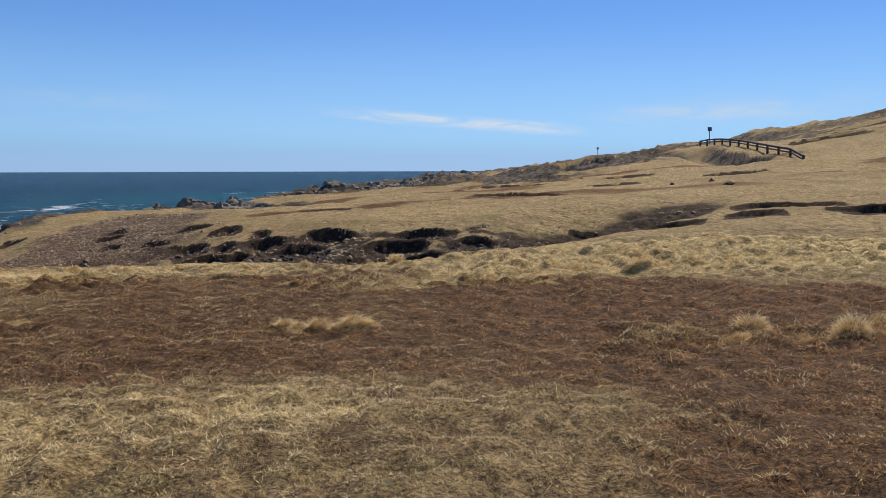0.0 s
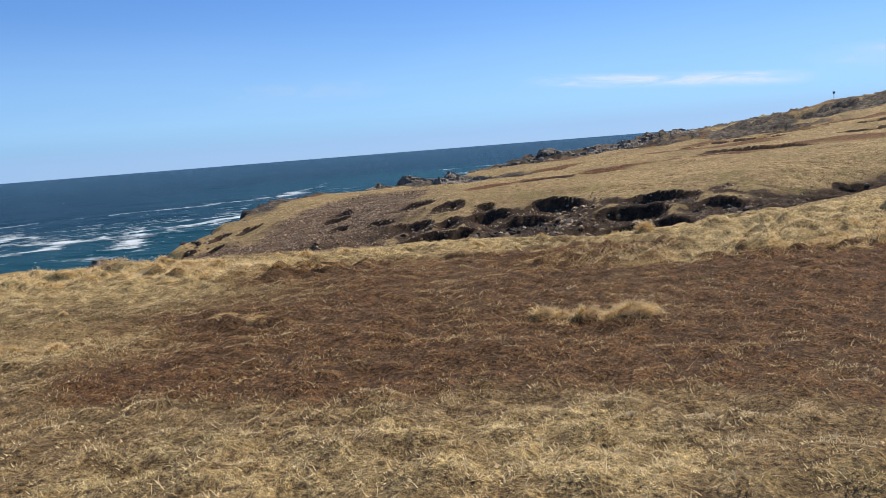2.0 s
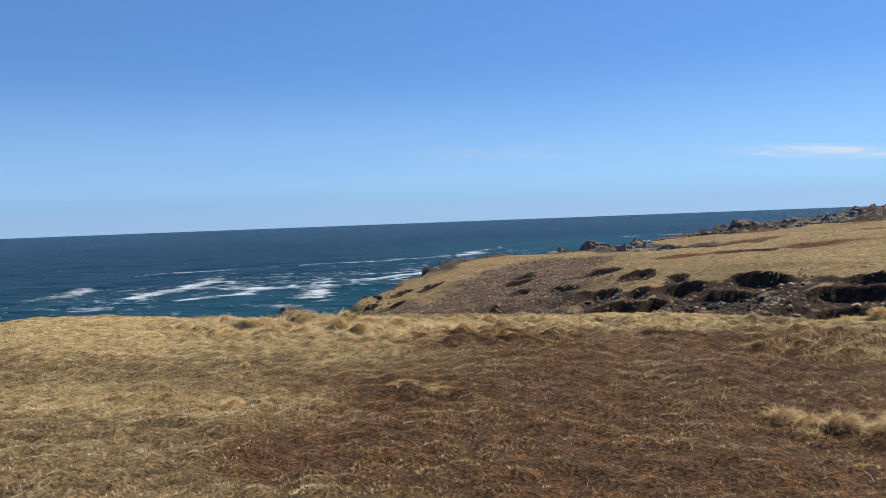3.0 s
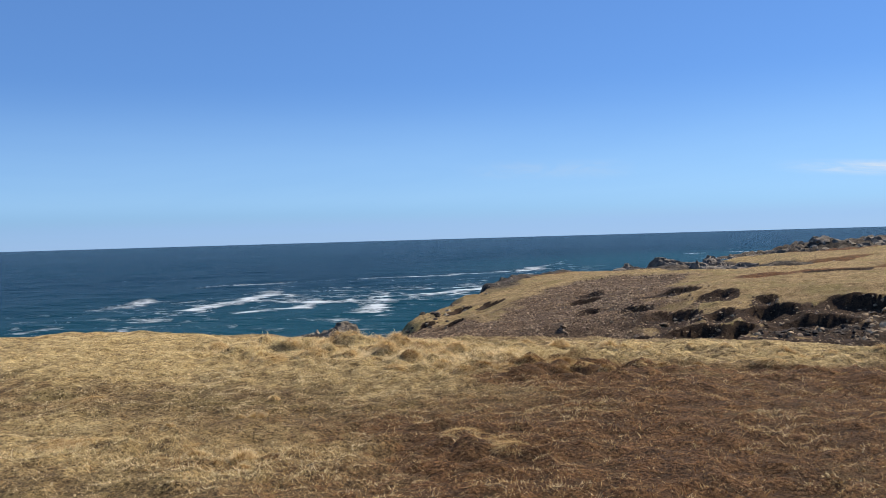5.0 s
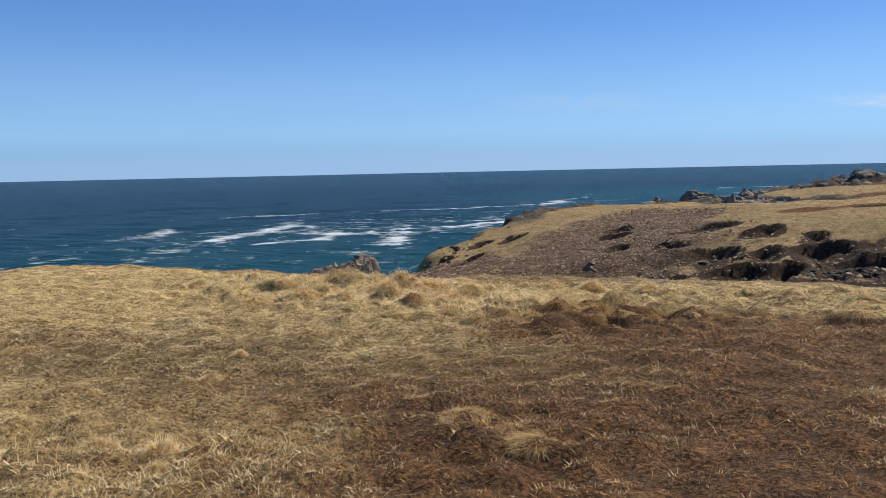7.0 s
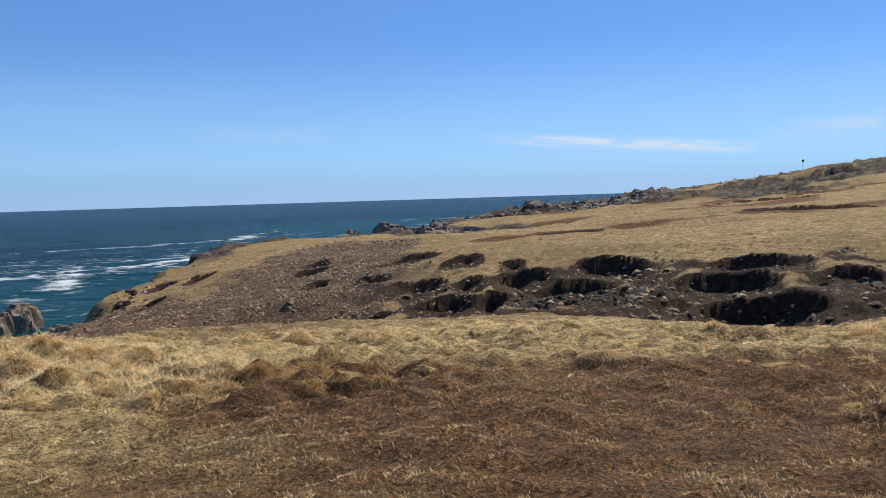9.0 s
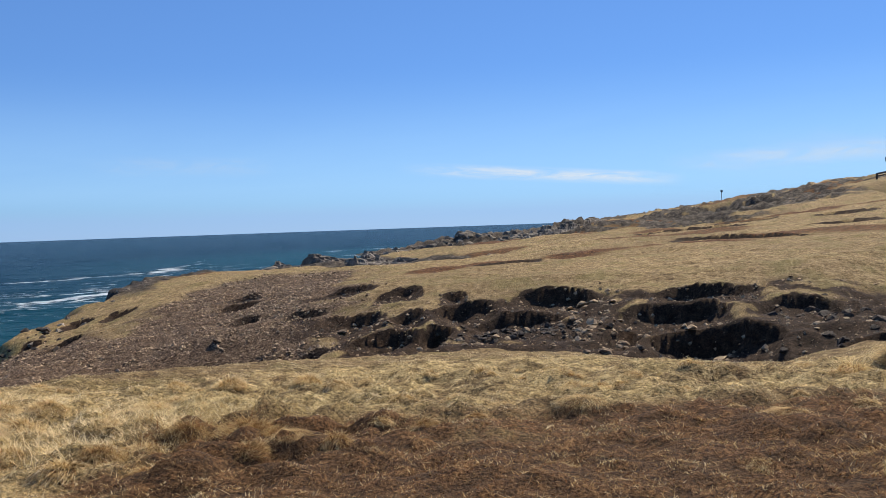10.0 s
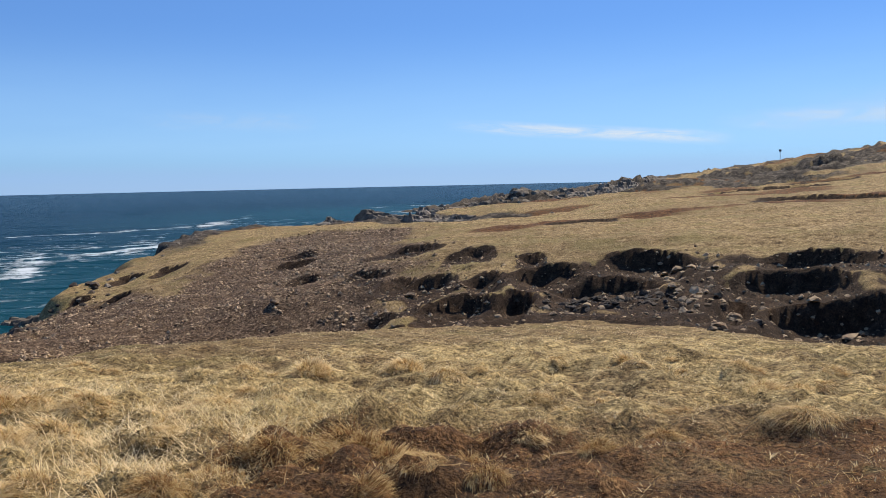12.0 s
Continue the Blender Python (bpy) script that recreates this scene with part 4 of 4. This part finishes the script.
# ---- grass ----
def longness(x, y):
    """How long the grass stands: banks and tussocky strips."""
    bank = 1 - ss(0.6, 2.0, capsule(x, y, -13.0, 16.2, -8.3, 16.0)[0])
    bank2 = 0.8 * (1 - ss(0.8, 2.6, capsule(x, y, -1.0, 14.2, 5.5, 15.2)[0]))
    left = 0.4 * (1 - ss(0.3, 1.0, capsule(x, y, -9.2, 9.2, -7.0, 9.5)[0]))
    right = 0.6 * (1 - ss(0.3, 1.2, capsule(x, y, 2.6, 8.4, 4.6, 8.0)[0]))
    mid = 0.7 * (1 - ss(0.15, 0.5, capsule(x, y, -1.95, 9.7, -1.1, 9.3)[0]))
    pale = 0.15 * (1 - ss(0.5, 1.4, capsule(x, y, -3.0, 5.0, -1.6, 5.3)[0]))
    return np.clip(np.maximum.reduce([bank, bank2, left, right, mid, pale]), 0, 1)


TUFT = 9


def sward(name, count, reach, label, seed, tall=False):
    r = np.random.RandomState(seed)
    stems = count if tall else count // TUFT
    many = stems * (22 if tall else 13)
    x, y = r.uniform(-22, 11, many), r.uniform(1.0, 24, many)
    d, t = capsule(x, y, 0.0, 0.0, -5.7, 11.0)
    keep = (r.rand(many) < np.exp(-np.clip(d - 3.0, 0, 99) / reach)) & (y > 1.5 + 0.4 * np.abs(x + 0.3))
    x, y, d = x[keep], y[keep], d[keep]
    lg, patch = longness(x, y), fbm(x * 0.8, y * 0.8, 3, 0.6, 130)
    crown = crowns(x, y)
    keep = r.rand(len(x)) < np.clip(0.75 + 0.7 * patch, 0.15, 1.3) * (lg if tall else 0.25 + 1.1 * crown)
    x, y, lg, patch, dd, crown = [v[keep][:stems] for v in (x, y, lg, patch, d, crown)]
    each = 0.0
    if not tall:
        # short blades stand in small tufts that splay outwards
        x, y, lg, patch, dd, crown = [np.repeat(v, TUFT) for v in (x, y, lg, patch, dd, crown)]
        ox, oy = r.normal(0, 0.026, len(x)), r.normal(0, 0.026, len(x))
        x, y = x + ox, y + oy
        each = np.repeat(r.normal(0, 1, len(x) // TUFT), TUFT)
    n = len(x)
    z, zones = on_land(x, y)
    brown = np.clip(zones[:, 0], 0, 1)
    heading = 2.6 + 1.1 * fbm(x * 0.5, y * 0.5, 2, 0.5, 140) + r.normal(0, 2.2, n)
    if not tall:
        heading = np.arctan2(oy, ox) + r.normal(0, 0.7, n)
    clump = fbm(x * 3.1, y * 3.1, 2, 0.5, 150)
    # the crown term paints shade too: blades lighter on crowns, darker between them
    tone = np.clip(0.8 - (0.6 - 0.3 * (r.rand(n) < 0.06)) * brown + 0.26 * clump + 0.18 * patch + 0.28 * lg + 0.24 * each + 0.15 * strawness(x, y) + 0.42 * (crown - 0.42) + r.normal(0, 1, n) * (0.19 + 0.07 * brown) + 0.12 * (1 - brown), -0.2, 1.2)
    green = np.clip(ss(-0.15, 0.5, fbm(x * 0.35, y * 0.35, 3, 0.5, 160)) * (1 - brown) * r.rand(n) * 0.8, 0, 0.5)
    base = np.stack([x, y, z - 0.008], -1)
    if tall:
        length = r.uniform(0.10, 0.22, n) * (0.35 + 0.75 * lg)
        me = blades(base, length, r.uniform(0.004, 0.007, n), heading, r.uniform(0.75, 1.4, n), r.uniform(0.15, 0.5, n), tone, green, name, 2)
    else:
        length = r.uniform(0.012, 0.034, n) * (1 + 0.4 * lg) * (1 + 0.3 * clump) * (1 + 0.3 * np.clip(each, -1.5, 2))
        me = blades(base, length, r.uniform(0.006, 0.012, n) * (1 + 0.03 * dd), heading, r.uniform(0.7, 1.4, n), r.uniform(0.0, 0.3, n), tone, green, name, 1)
    return tagged(new(name, me), label, "grass", kind="stuff")


sward("short_grass", 640000, 5.5, "short matted dead grass and brown heath on the near ground", 31)
sward("long_grass", 60000, 9.0, "long pale dead grass on the banks", 32, True)


def litter(name, count, label, seed):
    """Loose straws blown flat over the heath."""
    r = np.random.RandomState(seed)
    x, y = r.uniform(-12, 6, count * 6), r.uniform(2.5, 18, count * 6)
    z, zones = on_land(x, y)
    keep = (r.rand(len(x)) < (0.15 + zones[:, 0]) * np.clip(0.6 + fbm(x * 0.7, y * 0.7, 3, 0.6, 133), 0.05, 1.2)) & (y > 2.0 + 0.4 * np.abs(x + 0.3))
    x, y, z = x[keep][:count], y[keep][:count], z[keep][:count]
    n = len(x)
    me = blades(np.stack([x, y, z + 0.012], -1), r.uniform(0.04, 0.14, n), r.uniform(0.002, 0.004, n), r.uniform(0, 6.28, n), r.uniform(1.2, 1.5, n), r.uniform(0.05, 0.25, n),
                np.clip(r.normal(0.66, 0.2, n), 0.2, 1.0), np.zeros(n), name, 2)
    return tagged(new(name, me), label, "straw", kind="stuff")


litter("straw_litter", 9000, "loose pale straws strewn over brown heath", 33)


def tussock_mesh(seed, count=300, radius=0.2, high=0.1, tone0=0.72, fine=1.0, lean0=0.95):
    """A low mop of dead grass: blades lie over a rounded crown and hang to the ground, combed one way by the wind."""
    r = np.random.RandomState(seed)
    a = r.uniform(0, 6.28, count)
    rad = radius * np.sqrt(r.rand(count))
    base = np.stack([rad * np.cos(a), rad * np.sin(a), high * (1 - (rad / radius) ** 2) - 0.015], -1)
    heading = a + r.normal(0, 0.5, count) + 0.5
    heading = heading + 1.25 * np.sin(2.8 - heading)
    lean = lean0 + 0.5 * rad / radius + r.normal(0, 0.25, count)
    length = r.uniform(0.07, 0.2, count) * (0.4 + 0.6 * fine)
    lock = np.sin(a * r.randint(4, 8) + r.uniform(0, 6)) * 0.14
    tone = np.clip(tone0 + lock + r.normal(0, 0.16, count) - 0.4 * (r.rand(count) < 0.12), 0, 1)
    return blades(base, length, r.uniform(0.004, 0.008, count) * fine, heading, lean, r.uniform(0.2, 0.5, count), tone, 0.35 * (r.rand(count) < 0.1), "grass_tussock", 3)


PALE = [tussock_mesh(200 + k, 460, 0.16 + 0.03 * (k % 3), 0.085 + 0.03 * (k % 2), 0.9) for k in range(5)]
RUSTY = [tussock_mesh(220 + k, 1000, 0.14, 0.075, 0.6, 0.5) for k in range(3)]
MATS = [tussock_mesh(260 + k, 900, 0.24, 0.045, 0.8, 0.5, 1.15) for k in range(3)]
MOPS = [tussock_mesh(240 + k, 1000, 0.14, 0.1, 0.95, 0.6, 0.55) for k in range(3)]


def tussocks(meshes, places, label, group):
    places = np.array(places)
    for (x, y, size), z in zip(places, on_land(places[:, 0], places[:, 1])[0]):
        ob = new("grass_tussock", meshes[rnd.randint(len(meshes))])
        ob.location = (x, y, z - 0.01)
        ob.rotation_euler = (0, 0, rnd.uniform(0, 6.28))
        ob.scale = (size, size, size * rnd.uniform(0.75, 1.1))
        tagged(ob, label, "grass tussock", group)


tussocks(MOPS, [(-1.9, 9.9, 1.0), (-1.7, 9.75, 0.7), (-1.45, 9.65, 0.9), (-1.2, 9.5, 0.8), (-1.02, 9.45, 1.15), (-0.85, 9.6, 0.7)], "low pale dead grass tussock in brown heath", "tussocks in the hollow")
tussocks(MOPS + RUSTY, [(2.9, 8.15, 0.9), (3.35, 8.95, 1.2), (3.56, 7.9, 0.9), (3.95, 7.9, 1.2), (4.3, 8.15, 1.1), (2.5, 8.5, 0.8), (3.1, 8.5, 0.8), (4.6, 8.6, 1.0), (2.7, 9.3, 0.8), (3.9, 9.1, 0.8), (3.7, 5.0, 0.9), (4.0, 5.3, 1.1), (3.5, 5.5, 0.7)],
         "bleached straw tussock standing in rusty heath", "tussocks in the heath")
tussocks(MOPS, [(-7.8, 9.45, 0.8), (-7.4, 9.6, 0.9), (-7.2, 9.4, 0.5), (-8.9, 11.1, 0.5), (-8.75, 11.2, 0.6), (-9.4, 12.2, 0.55), (-9.2, 10.4, 0.5)],
         "pale straw tussock leaning in the wind", "tussocks on the slope")
tussocks(MATS, [(-9.4, 9.5, 1.3), (-9.15, 9.3, 1.0), (-9.7, 9.4, 1.0), (-5.9, 10.9, 1.0), (-5.6, 10.9, 1.1), (-5.4, 10.7, 0.8), (-6.1, 11.1, 0.8), (-11.8, 11.4, 1.2), (-8.2, 9.9, 0.9)],
         "flattened mat of bleached grass on the slope", "grass mats on the slope")
tussocks(MATS, [(-5.0, 17.1, 0.8), (-4.3, 16.6, 0.9), (-2.7, 16.0, 0.8), (-2.6, 14.1, 0.6), (-3.3, 14.6, 0.6), (-7.0, 16.3, 0.8), (-7.4, 15.9, 0.8), (-7.7, 15.2, 0.8), (-6.6, 15.5, 0.7), (-8.1, 15.4, 0.9)],
         "flattened mat of straw tangled in rusty heath", "grass mats in the heath")
tussocks(PALE, spread(75, -13.0, 16.0, -8.4, 15.8, 0.7, 0.55, 1.2, 1.2), "long straw-coloured tussock on the grassy bank", "tussocks on the bank")
tussocks(PALE, spread(60, -0.8, 14.2, 5.5, 15.4, 0.85, 0.45, 1.1, 1.2), "rounded dry tussock on the bank above the gully", "tussocks above the gully")
tussocks(RUSTY, [(-9.2, 15.0, 1.0), (-7.2, 16.1, 1.4), (-7.0, 15.85, 1.0), (-7.9, 14.95, 1.0), (-6.8, 15.1, 0.9), (-7.5, 15.6, 1.1), (-6.8, 15.7, 1.2), (-6.4, 15.9, 0.9), (-5.6, 15.9, 0.8), (-5.2, 16.2, 0.8), (-7.4, 14.7, 0.9), (-6.2, 15.3, 0.8)],
         "matted rusty brown tussock of dead grass", "rusty tussocks")
tussocks(MOPS, [(-8.1, 18.2, 1.2), (-7.3, 18.5, 1.2), (-5.3, 18.6, 0.9), (-1.5, 18.0, 1.6), (-1.0, 18.2, 1.3), (-9.8, 16.3, 1.2)],
         "wind-combed tussock standing out of the turf", "tussocks on the turf above the gully")
tussocks(PALE, spread(60, -9.0, 18.0, 0.5, 17.6, 0.8, 0.3, 0.75, 1.5), "small dry tussock on the cropped turf", "tussocks on the turf")
